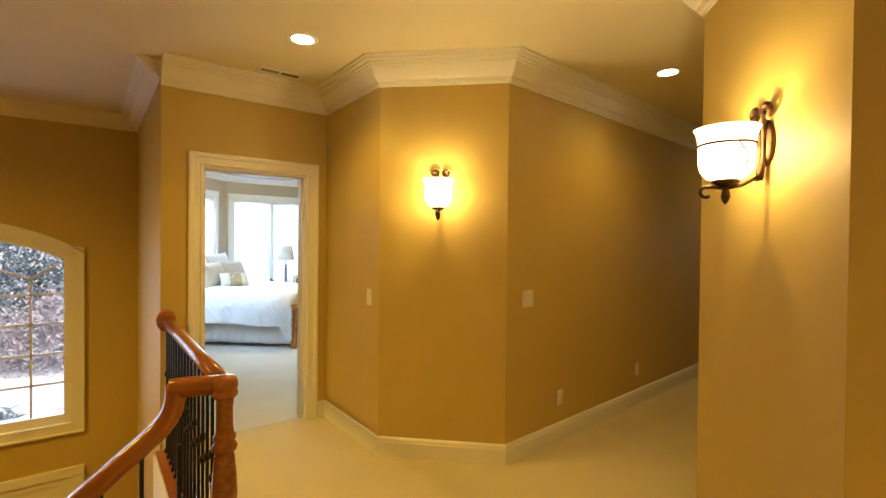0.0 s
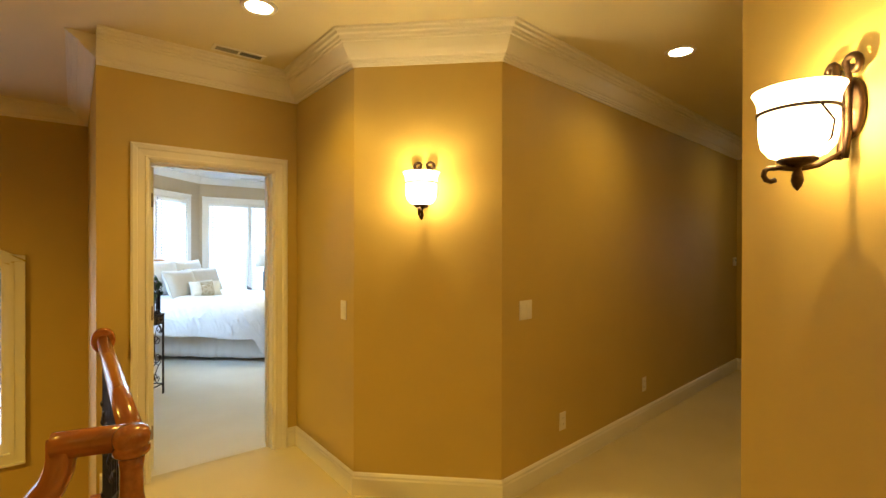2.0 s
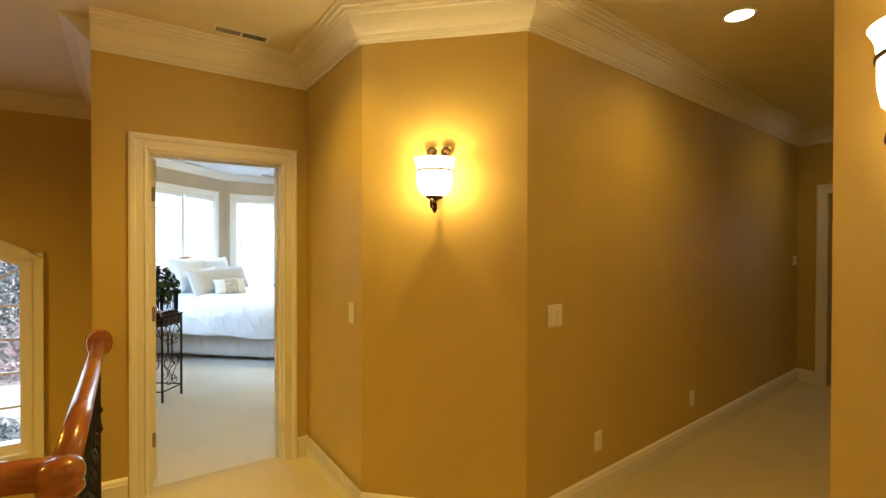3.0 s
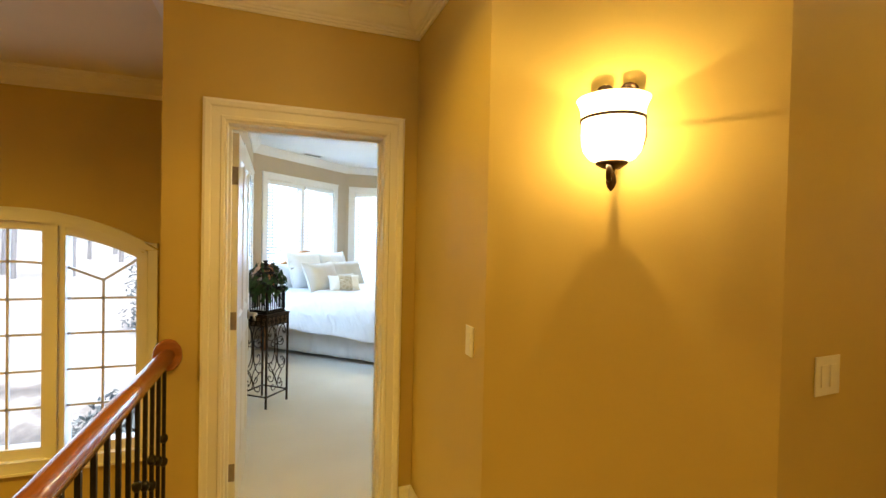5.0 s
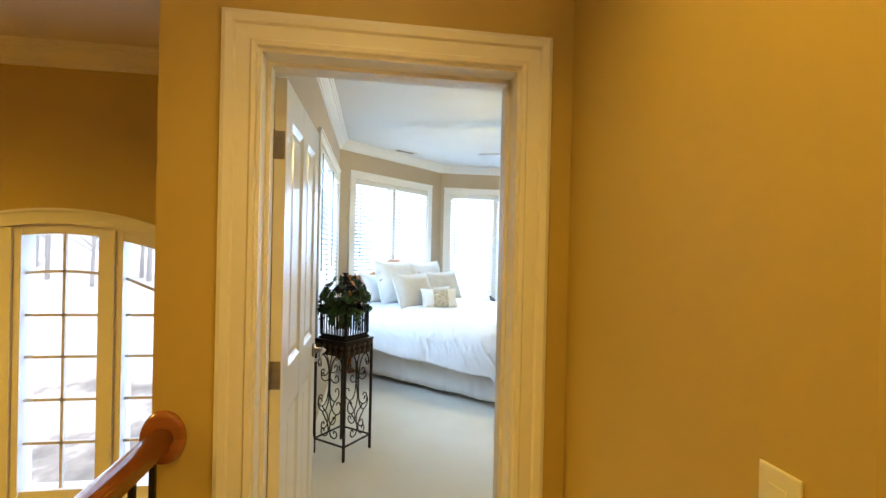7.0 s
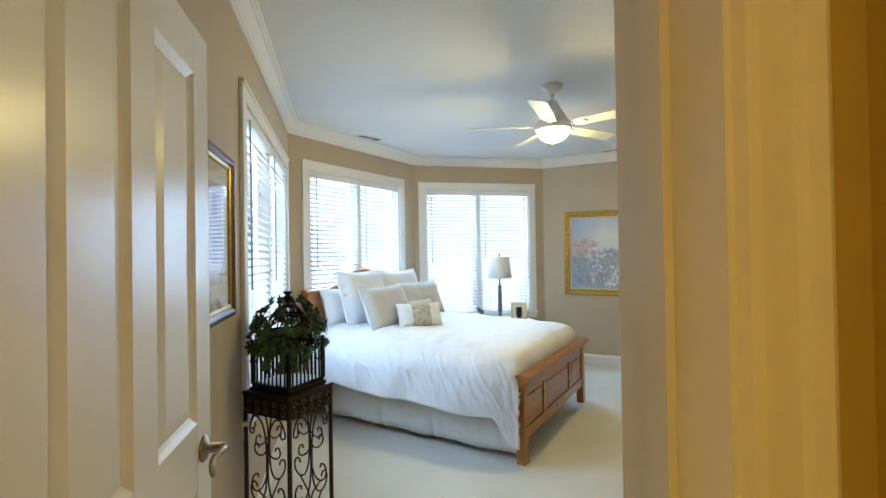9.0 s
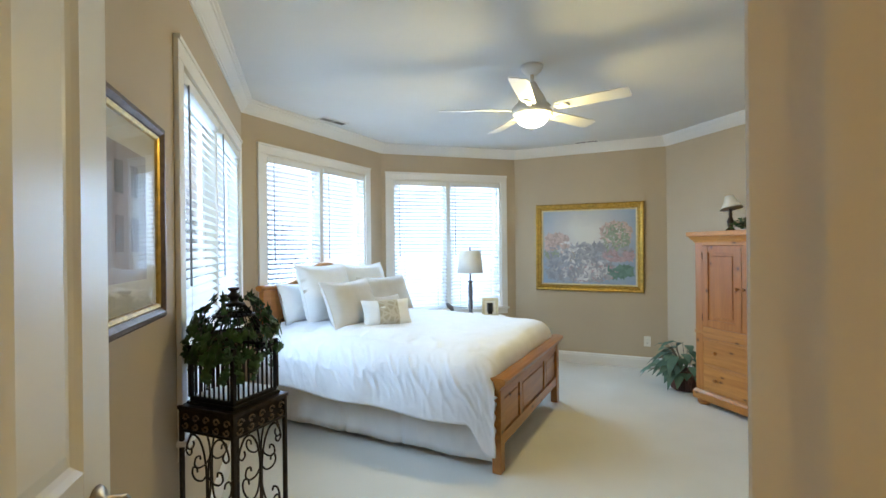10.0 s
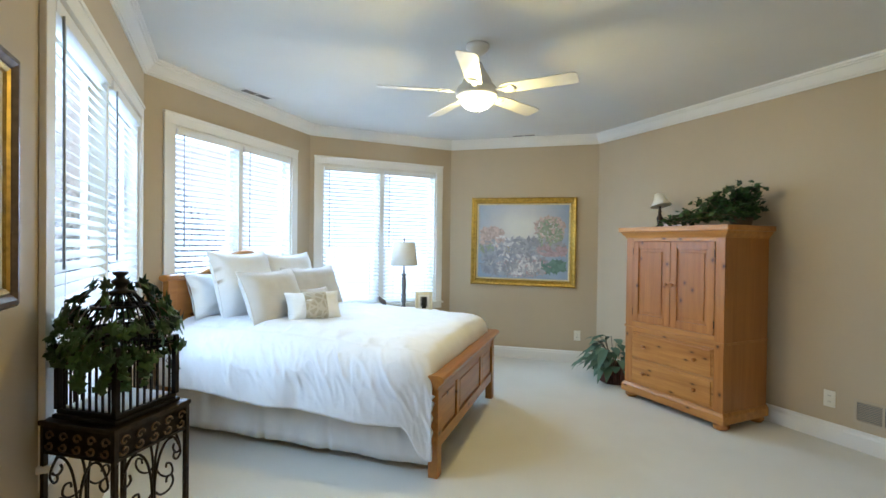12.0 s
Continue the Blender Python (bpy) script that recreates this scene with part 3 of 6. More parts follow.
def arch_strip(bm, x0, x1, inner, outer, y0, y1, n=24):
    """A curved board between two arcs, from x0 to x1."""
    rows = []
    for i in range(n + 1):
        x = x0 + (x1 - x0) * i / n
        rows.append([bm.verts.new((x, y, z)) for y, z in ((y0, inner(x)), (y0, outer(x)), (y1, outer(x)), (y1, inner(x)))])
    for a, b in zip(rows, rows[1:]):
        for j in range(4):
            bm.faces.new((a[j], a[(j + 1) % 4], b[(j + 1) % 4], b[j]))
    bm.faces.new(rows[0]), bm.faces.new(rows[-1][::-1])
    bmesh.ops.recalc_face_normals(bm, faces=bm.faces[:])


fw = thing("window_4", pose(0, 0, 0), "white arched triple window with divided panes", "window", "", "structure")
bm = bmesh.new()
L, R = FW_C - FW_HALF, FW_C + FW_HALF
for d0, d1, y in ((0.0, 0.03, 5.612), (0.028, 0.085, 5.618), (0.083, 0.10, 5.604)):
    arch_strip(bm, L - d1, R + d1, lambda x: arc(min(max(x, L), R), 1.55 + d0), lambda x: arc(x, 1.55 + d1 * 1.02), y, 5.6395)
    box(bm, L - d1, y, FW_SILL - d1, L - d0, 5.6395, arc(L - d1, 1.55 + d1 * 0.9))
    box(bm, R + d0, y, FW_SILL - d1, R + d1, 5.6395, arc(R + d1, 1.55 + d1 * 0.9))
    box(bm, L - d0, y + 0.0004, FW_SILL - d1, R + d0, 5.6395, FW_SILL - d0)
part("window_casing", bm, TRIM, fw)
part("window_sill", boxed(L, 5.61, FW_SILL - 0.012, R, 5.70, FW_SILL + 0.004, 0.004), TRIM, fw)
bm = bmesh.new()
for xc in (-1.305, -0.695):
    box(bm, xc - 0.075, 5.645, FW_SILL + 0.004, xc + 0.075, 5.78, arc(xc, 1.545))
    box(bm, xc - 0.03, 5.625, FW_SILL + 0.004, xc + 0.03, 5.645, arc(xc, 1.545))
box(bm, L, 5.645, FW_SILL + 0.004, L + 0.055, 5.78, arc(L, 1.545)), box(bm, R - 0.055, 5.645, FW_SILL + 0.004, R, 5.78, arc(R, 1.545))
box(bm, L + 0.055, 5.66, FW_SILL + 0.004, R - 0.055, 5.78, FW_SILL + 0.085)
arch_strip(bm, L, R, lambda x: arc(x, 1.485), lambda x: arc(x, 1.549), 5.65, 5.78)
part("window_frame", bm, TRIM, fw)
LOWZ = FW_SILL + 0.085
for x0, x1 in ((L + 0.055, -1.38), (-1.23, -0.77), (-0.62, R - 0.055)):
    bm = bmesh.new()
    xm, side = (x0 + x1) / 2, abs((x0 + x1) / 2 - FW_C) > 0.2
    for z in (0.088, 0.376, 0.663, 0.942):
        bar(bm, (x0, z), (x1, z))
    inner = lambda x: arc(x, 1.235)
    if side:
        out = x1 if xm > FW_C else x0
        near = x0 if xm > FW_C else x1
        bar(bm, (xm, LOWZ), (xm, inner(xm) - 0.04))
        bar(bm, (near, inner(near) - 0.005), (xm, inner(xm) - 0.04))
        bar(bm, (xm, inner(xm) - 0.04), (out, inner(xm) + 0.13))
    else:
        bar(bm, (xm, LOWZ), (xm, arc(xm, 1.49)))
        for k in range(6):
            xa, xb = x0 + (x1 - x0) * k / 6, x0 + (x1 - x0) * (k + 1) / 6
            bar(bm, (xa, inner(xa)), (xb, inner(xb)))
    part("glazing_bars", bm, metal("bar_grey", (0.66, 0.65, 0.64), 0.5, 0.1, 0.0), fw, "grey-beige glazing bars")
    bm = bmesh.new()
    arch_strip(bm, x0, x1, lambda x: LOWZ, lambda x: arc(x, 1.49), 5.712, 5.716, 8)
    part("pane", bm, GLASS, fw).visible_shadow = False

lamp("foyer_skylight", "AREA", pose(-1.0, 5.86, 0.55, -90, 0, 0), 6, DAY, size=1.7, size_y=1.6)

# entrance below it: casing with a curved transom
ed = thing("door_3", pose(0, 0, 0), "white glazed entrance with an arched transom", "door", "", "structure")
bm = bmesh.new()
box(bm, L - 0.1, 5.612, -0.82, R + 0.1, 5.6395, -0.73, 0.006), box(bm, L - 0.1, 5.618, -2.95, L, 5.6395, -0.82), box(bm, R, 5.618, -2.95, R + 0.1, 5.6395, -0.82)
box(bm, L, 5.63, -0.88, R, 5.72, -0.82), box(bm, R - 0.06, 5.63, -2.95, R, 5.72, -0.88), box(bm, L, 5.63, -2.95, L + 0.06, 5.72, -0.88)
part("door_casing", bm, TRIM, ed)
bm = bmesh.new()
arch_strip(bm, L + 0.06, R - 0.06, lambda x: arc(x, -0.96), lambda x: -0.88, 5.64, 5.71)
box(bm, L + 0.06, 5.64, -1.5, R - 0.06, 5.71, -1.42)
part("transom", bm, TRIM, ed)
part("pane", boxed(L + 0.06, 5.68, -1.42, R - 0.06, 5.685, -0.88), GLASS, ed).visible_shadow = False
part("door_leaf", boxed(L + 0.06, 5.65, -2.95, R - 0.06, 5.70, -1.5), wood("entry_oak", (0.2, 0.08, 0.03), (0.4, 0.2, 0.08)), ed, "oak entrance leaf")

# ---- outdoors: snowy garden below the house ----
bm = bmesh.new()
N = 60
grid = [[None] * (N + 1) for _ in range(N + 1)]
for i in range(N + 1):
    for j in range(N + 1):
        x = -260 + 520 * ((i / N - 0.5) * (0.25 + 3 * (i / N - 0.5) ** 2) + 0.5)
        y = 5.8 + 400 * (j / N) ** 2.2
        rise = 0.055 * max(0, y - 14) ** 0.98 + 0.22 * noise.noise(Vector((x * 0.15, y * 0.15, 0)))
        grid[i][j] = bm.verts.new((x, y, -3.0 + min(rise, 9)))
for i in range(N):
    for j in range(N):
        f = bm.faces.new((grid[i][j], grid[i + 1][j], grid[i + 1][j + 1], grid[i][j + 1]))
        f.smooth = True
m, n, l, b = shader("snowy_ground", 0.9, 0, 0.2)
a1 = noise_node(n, l, 0.55, 6, (1, 0.6, 1), 0.62)
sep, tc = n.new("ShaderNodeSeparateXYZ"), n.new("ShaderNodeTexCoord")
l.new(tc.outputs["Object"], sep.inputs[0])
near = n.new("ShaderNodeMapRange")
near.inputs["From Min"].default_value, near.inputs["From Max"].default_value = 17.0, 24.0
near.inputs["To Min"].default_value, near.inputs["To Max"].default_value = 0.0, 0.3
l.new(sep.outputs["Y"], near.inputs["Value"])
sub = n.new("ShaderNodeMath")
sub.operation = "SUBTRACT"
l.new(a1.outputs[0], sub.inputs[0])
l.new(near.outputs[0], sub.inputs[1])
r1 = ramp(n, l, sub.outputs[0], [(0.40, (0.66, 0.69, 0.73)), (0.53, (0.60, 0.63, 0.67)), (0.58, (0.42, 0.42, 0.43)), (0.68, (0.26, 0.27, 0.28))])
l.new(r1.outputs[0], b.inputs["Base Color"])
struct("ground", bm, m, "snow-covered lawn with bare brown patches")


def leaf_material(name, dark, light):
    m, n, l, b = shader(name, 0.55, 0, 0.4)
    g = n.new("ShaderNodeNewGeometry")
    r = ramp(n, l, g.outputs["Random Per Island"], [(0.0, dark), (1.0, light)])
    l.new(r.outputs[0], b.inputs["Base Color"])
    return m


# needles, twigs and bark are paled: winter haze mixed into their colours
HAZED_EVERGREEN = leaf_material("hazed_spruce_needles", (0.20, 0.26, 0.29), (0.33, 0.40, 0.44))
HAZED_BRUSH = leaf_material("hazed_bare_brush", (0.44, 0.38, 0.40), (0.58, 0.52, 0.54))
HAZED_BARK = wood("bark", (0.57, 0.57, 0.59), (0.66, 0.66, 0.68), 3, (1, 1, 0.2), 0.9)
rng = random.Random(4)


def sprig_cloud(n, rx, ry, rz, size, flatten=1.0):
    """Many small tilted leaves filling a rough dome with gaps."""
    bm = bmesh.new()
    for _ in range(n):
        d = Vector((rng.gauss(0, 1), rng.gauss(0, 1), abs(rng.gauss(0, 1)) * flatten)).normalized() * (0.35 + 0.65 * rng.random() ** 0.5) * rng.uniform(0.8, 1.12)
        c = Vector((d.x * rx, d.y * ry, d.z * rz))
        q = Euler((rng.uniform(-1, 1), rng.uniform(-1, 1), rng.uniform(0, 6.3))).to_matrix()
        s = size * rng.uniform(0.6, 1.4)
        vs = [bm.verts.new(c + q @ Vector(p)) for p in ((-s, 0, 0), (0, -s * 0.3, s * 0.1), (s, 0, 0), (0, s * 0.3, s * 0.1))]
        bm.faces.new(vs)
    return bm


def shrub(x, y, z, rx, ry, rz, material, n, label, name="shrub"):
    t = thing(name, pose(x, y, z, 0, 0, rng.uniform(0, 360)), label, "shrub", "garden shrubs")
    bm = bmesh.new()
    for k in range(7):
        a = rng.uniform(0, 6.3)
        tube(bm, [(0, 0, -0.2), (rx * 0.3 * math.cos(a), ry * 0.3 * math.sin(a), rz * 0.4), (rx * 0.7 * math.cos(a), ry * 0.7 * math.sin(a), rz * 0.75)], [0.04, 0.025, 0.01], 5)
    part("stems", bm, HAZED_BARK, t)
    part("crown", sprig_cloud(n * 2, rx, ry, rz, 0.12), material, t)


for x, y, z, rx, ry, rz, mt, n, lb in ((-1.9, 12.5, -3.0, 1.3, 1.1, 1.15, HAZED_EVERGREEN, 1500, "low blue-green juniper with haze lifted into its colour"), (-0.9, 20.0, -2.8, 2.2, 1.6, 2.6, HAZED_BRUSH, 1500, "reddish bare twiggy bush"), (-0.4, 25.0, -2.4, 2.6, 2.0, 5.6, HAZED_EVERGREEN, 3000, "tall dark evergreen bush"), (-2.9, 24.0, -2.5, 2.2, 2.0, 5.9, HAZED_EVERGREEN, 3600, "tall dark evergreen bush")):
    shrub(x, y, z, rx, ry, rz, mt, n, lb)


def bare_tree(x, y, z, h):
    t = thing("tree", pose(x, y, z), "leafless grey winter tree", "tree", "bare trees")
    bm = bmesh.new()
    tube(bm, [(0, 0, -0.5), (0.05 * h * 0.2, 0, h * 0.4), (0, 0.02 * h, h * 0.95)], [0.03 * h * 0.5, 0.011 * h, 0.002 * h], 6)
    part("trunk", bm, HAZED_BARK, t)
    bm = bmesh.new()
    for k in range(34):
        a, s = rng.uniform(0, 6.3), rng.uniform(0.25, 0.9)
        ln = h * (1 - s) * 0.55 + 0.4
        p0 = Vector((0, 0, s * h))
        p1 = p0 + Vector((math.cos(a) * ln * 0.5, math.sin(a) * ln * 0.5, ln * 0.35))
        p2 = p1 + Vector((math.cos(a + 0.4) * ln * 0.5, math.sin(a + 0.4) * ln * 0.5, ln * 0.45))
        tube(bm, [p0, p1, p2], [0.004 * h, 0.0025 * h, 0.0008 * h], 4)
        for q in range(5):
            e = p1.lerp(p2, q / 4)
            tube(bm, [e, e + Vector((rng.uniform(-0.3, 0.3), rng.uniform(-0.3, 0.3), rng.uniform(0.05, 0.35))) * ln * 0.7], [0.0012 * h, 0.0005 * h], 3)
    part("limbs", bm, HAZED_BARK, t)


for k in range(16):
    y = rng.uniform(36, 60)
    bare_tree(rng.uniform(-34, -9), y, -3.0 + 0.05 * (y - 14), rng.uniform(8, 14))
# haze painted as a pale mottled ring that glows faintly by itself
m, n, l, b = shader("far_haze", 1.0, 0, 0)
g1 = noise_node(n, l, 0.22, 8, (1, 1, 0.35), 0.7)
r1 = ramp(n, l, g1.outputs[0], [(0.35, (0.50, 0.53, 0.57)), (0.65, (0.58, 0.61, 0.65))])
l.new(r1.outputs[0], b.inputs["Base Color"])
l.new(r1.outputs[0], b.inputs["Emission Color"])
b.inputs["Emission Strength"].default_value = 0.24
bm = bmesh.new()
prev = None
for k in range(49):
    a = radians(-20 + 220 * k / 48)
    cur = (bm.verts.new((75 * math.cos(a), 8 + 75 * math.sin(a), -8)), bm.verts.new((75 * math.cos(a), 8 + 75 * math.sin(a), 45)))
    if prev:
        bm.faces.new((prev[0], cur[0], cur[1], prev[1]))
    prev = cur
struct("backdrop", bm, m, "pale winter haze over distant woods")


# ---- lamps ----
def spiral(c, r0, r1, a0, a1, n=14, plane="xz"):
    out = []
    for k in range(n + 1):
        f = k / n
        a, r = a0 + (a1 - a0) * f, r0 + (r1 - r0) * f
        u, v = r * math.cos(a), r * math.sin(a)
        out.append((c[0] + u, c[1], c[2] + v) if plane == "xz" else (c[0], c[1] + u, c[2] + v))
    return out


def sconce(m):
    """x along the wall, y into it, z zero at the bowl's band."""
    top = thing("wall_sconce", m, "lit white glass bowl sconce with dark bronze scrolls", "sconce", "hall sconces")
    bm = bmesh.new()
    lathe(bm, [(0, 0), (0.055, 0), (0.06, 0.006), (0.05, 0.016), (0, 0.02)], 24)
    part("wall_plate", bm, BRONZE, top, "", Matrix.Translation((0, -0.0005, -0.01)) @ Matrix.Rotation(radians(90), 4, "X") @ Matrix.Diagonal((0.8, 1.35, 1, 1)))
    cy = -0.135
    bm = bmesh.new()
    outer = [(0.0, -0.142), (0.034, -0.14), (0.062, -0.128), (0.080, -0.105), (0.0865, -0.07), (0.087, -0.015), (0.090, 0.015), (0.098, 0.036), (0.102, 0.042)]
    inner = [(0.098, 0.042), (0.086, 0.015), (0.083, -0.015), (0.0825, -0.07), (0.076, -0.102), (0.058, -0.123), (0.0, -0.136)]
    lathe(bm, outer + inner, 32, (0, cy, 0))
    g = part("glass_bowl", bm, BOWL, top, "glowing white alabaster glass bowl")
    bm = bmesh.new()
    lathe(bm, [(0.088, -0.004), (0.092, -0.004), (0.092, 0.004), (0.088, 0.004), (0.088, -0.004)], 32, (0, cy, -0.016))
    part("band", bm, BRONZE, top)
    bm = bmesh.new()
    lathe(bm, [(0, -0.138), (0.044, -0.136), (0.046, -0.142), (0.03, -0.152), (0.012, -0.158), (0.009, -0.165), (0.013, -0.18), (0.015, -0.195), (0.010, -0.21), (0.0, -0.222)], 16, (0, cy, 0))
    part("bottom_finial", bm, BRONZE, top)
    for s in (-1, 1):
        bm = bmesh.new()
        pts = [(0.010 * s, -0.028, -0.14), (0.012 * s, -0.02, -0.06), (0.014 * s, -0.022, 0.02), (0.017 * s, -0.026, 0.05), (0.023 * s, -0.029, 0.075)]
        c = Vector((0.038 * s, -0.031, 0.092))
        for k in range(13):
            a = (2.6 - 0.50 * k)
            r = 0.026 - 0.0014 * k
            pts.append((c.x + s * r * math.cos(a) * -1 * -1, c.y + 0.001 * k, c.z + r * math.sin(a)))
        tube(bm, pts, [0.008] * 5 + [0.009] * 12 + [0.012], 8)
        part("top_scroll", bm, BRONZE, top)
    bm = bmesh.new()
    pts = [(0, -0.022, 0.015)]
    for k in range(13):
        a = radians(90 - 15 * k)
        pts.append((0, -0.030 + 0.028 * math.cos(a) * 0.2 - 0.0, -0.055 + 0.07 * math.sin(a)))
    pts += [(0, -0.05, -0.135), (0, -0.085, -0.155), (0, cy, -0.165), (0, cy - 0.045, -0.160)]
    pts += [(0, cy - 0.062 + 0.018 * math.cos(a) - 0.003, -0.178 + 0.018 * math.sin(a)) for a in (1.2, 1.9, 2.6, 3.3, 4.0, 4.7, 5.4)]
    tube(bm, pts, 0.007, 8)
    part("arm", bm, BRONZE, top)
    for x in (-0.088, 0.088):
        bm = bmesh.new()
        tube(bm, [(x, cy, -0.016), (x * 1.02, cy + 0.03, -0.06), (x * 0.9, cy + 0.03, -0.1), (x * 0.4, cy + 0.01, -0.14)], 0.003, 6)
        part("cradle_wire", bm, BRONZE, top)
    lamp("sconce_bulb", "POINT", m @ Matrix.Translation((0, cy, -0.02)), SCONCE_W, SCONCE_C, soft=0.006)


for p0, p1, s in (((1.64, 2.73), (2.255, 2.115), 0.425), ((2.31, 0.92), (1.65, 0.26), 0.545)):
    sconce(wall_frame(p0, p1) @ Matrix.Translation((s, 0, 1.835)))


def downlight(x, y, power, cone):
    top = thing("recessed_downlight", pose(x, y, CZ), "lit recessed ceiling downlight with white trim ring", "downlight", "ceiling downlights")
    bm = bmesh.new()
    lathe(bm, [(0.066, 0.0), (0.068, -0.006), (0.088, -0.005), (0.092, 0.0), (0.066, 0.0)], 32)
    part("trim_ring", bm, TRIM, top)
    part("lens", lathe(bmesh.new(), [(0.0, -0.001), (0.066, -0.0012), (0.066, -0.004), (0.0, -0.008)], 28), CANLIT, top)
    lamp("downlight_bulb", "SPOT", pose(x, y, CZ - 0.02), power, WARM, soft=0.05, spot=radians(cone))


# last three are added out of view to brighten landing and foyer
for x, y, power, cone in ((1.09, 2.715, 30, 128), (3.33, 1.61, 13, 150), (5.72, 1.74, 4, 150), (0.55, -1.2, 36, 150), (-1.6, -0.9, 60, 160), (-2.1, 3.3, 230, 165)):
    downlight(x, y, power, cone)


def ceiling_fan(x, y):
    top = thing("ceiling_fan", pose(x, y, CZB) @ Matrix.Diagonal((1, 1, 0.875, 1)), "white five-blade ceiling fan with a lit glass bowl", "ceiling fan")
    part("canopy", lathe(bmesh.new(), [(0.0, 0.0), (0.075, 0.0), (0.075, -0.015), (0.06, -0.045), (0.035, -0.068), (0.0, -0.07)], 28), TRIM, top)
    part("downrod", lathe(bmesh.new(), [(0.0, -0.06), (0.013, -0.06), (0.013, -0.15), (0.0, -0.15)], 14), TRIM, top)
    part("motor", lathe(bmesh.new(), [(0.0, -0.13), (0.03, -0.13), (0.04, -0.16), (0.06, -0.20), (0.085, -0.245), (0.098, -0.285), (0.122, -0.31), (0.133, -0.33), (0.133, -0.368), (0.126, -0.376), (0.0, -0.372)], 36), TRIM, top)
    b = part("light_bowl", lathe(bmesh.new(), [(0.0, -0.36), (0.108, -0.376), (0.110, -0.390), (0.102, -0.422), (0.08, -0.449), (0.045, -0.470), (0.0, -0.478)], 32), FANBOWL, top, "glowing frosted glass bowl")
    b.visible_shadow = False
    part("finial", lathe(bmesh.new(), [(0.0, -0.474), (0.012, -0.476), (0.015, -0.487), (0.007, -0.498), (0.0, -0.500)], 12), TRIM, top)
    for k in range(5):
        a = radians(163.5 + 72 * k)
        bm = bmesh.new()
        out = []
        for f, w in ((0.0, 0.04), (0.08, 0.05), (0.5, 0.056), (0.93, 0.062), (1.0, 0.05)):
            out.append((0.17 + 0.465 * f, w))
        topv = [bm.verts.new((u, w, 0.003)) for u, w in out] + [bm.verts.new((u, -w, 0.003)) for u, w in reversed(out)]
        lowv = [bm.verts.new((u, w, -0.003)) for u, w in out] + [bm.verts.new((u, -w, -0.003)) for u, w in reversed(out)]
        bm.faces.new(topv[::-1]), bm.faces.new(lowv)
        for i in range(10):
            bm.faces.new((topv[i], topv[(i + 1) % 10], lowv[(i + 1) % 10], lowv[i]))
        bmesh.ops.recalc_face_normals(bm, faces=bm.faces[:])
        mm = Matrix.Translation((0, 0, -0.343)) @ Matrix.Rotation(a, 4, "Z") @ Matrix.Rotation(radians(-14), 4, "X")
        bl = part("blade", bm, TRIM, top, "", mm)
        bm = bmesh.new()
        box(bm, 0.13, -0.018, -0.009, 0.21, 0.018, -0.003, 0.002), box(bm, 0.2, -0.038, -0.008, 0.245, 0.038, -0.0032, 0.002)
        lathe(bm, [(0.0, -0.012), (0.020, -0.011), (0.026, -0.008), (0.026, -0.0031), (0.0, -0.0031)], 16, (0.235, 0, 0))
        part("blade_iron", bm, TRIM, bl)
    lamp("fan_bulb", "POINT", pose(x, y, CZB - 0.375), FAN_W, (1.0, 0.82, 0.31), soft=0.06)


ceiling_fan(2.62, 6.37)


# grey slats and the dark backing panel paint in the slots' shade
LOUVRE_SHADE = metal("louvre_shade_grey", (0.26, 0.25, 0.23), 0.5, 0.1, 0.0)


def vent(name, m, w, h, label, slats=10, group="vents", dark=0.02, rim=None, blade=None):
    """A louvred grille: x across, y along the short side, z out of the surface."""
    top = thing(name, m, label, "vent", group)
    bm = bmesh.new()
    f = 0.018
    box(bm, -w / 2, -h / 2, 0.0005, w / 2, -h / 2 + f, 0.006), box(bm, -w / 2, h / 2 - f, 0.0005, w / 2, h / 2, 0.006)
    box(bm, -w / 2, -h / 2 + f, 0.0005, -w / 2 + f, h / 2 - f, 0.006), box(bm, w / 2 - f, -h / 2 + f, 0.0005, w / 2, h / 2 - f, 0.006)
    box(bm, -0.006, -h / 2 + f, 0.0005, 0.006, h / 2 - f, 0.0055)
    part("frame", bm, rim or TRIM, top)
    part("backing", boxed(-w / 2 + f, -h / 2 + f, 0.0002, w / 2 - f, h / 2 - f, 0.0006), metal("duct_shade", (dark, dark, dark), 0.7, 0.1, 0.0), top, "dark panel painting in the unlit duct")
    for side in (-1, 1):
        x0, x1 = (-w / 2 + f, -0.006) if side < 0 else (0.006, w / 2 - f)
        first = None
        for k in range(slats):
            y = -h / 2 + f + (h - 2 * f) * (k + 0.5) / slats
            mm = Matrix.Translation((0, y, 0.0034)) @ Matrix.Rotation(radians(58 * side), 4, "X")
            if first is None:
                first = part("slat", boxed(x0, -0.0024, -0.0005, x1, 0.0024, 0.0005), blade or LOUVRE_SHADE, top, "", mm)
            else:
                again(first, top, mm)


GRILLE = paint("grille_tan", (0.50, 0.42, 0.31), 0.45, 0.03)
vent("ceiling_vent", pose(1.165, 3.37, CZ, 180, 0, 0), 0.31, 0.10, "white metal ceiling register in the landing", 5)
vent("ceiling_vent", pose(1.40, 8.085, CZB, 180, 0, 36), 0.31, 0.11, "white metal ceiling register above the bed", 5)
vent("ceiling_vent", pose(4.30, 8.245, CZB, 180, 0, -44), 0.29, 0.10, "white metal ceiling register before the painting", 5)
vent("wall_grille", wall_frame((5.05, 7.82), (5.05, 3.80)) @ pose(2.58, 0, 0.265, 90, 0, 0), 0.32, 0.16, "white return-air grille low on the bedroom wall", 11, "vents", 0.2, GRILLE, GRILLE)


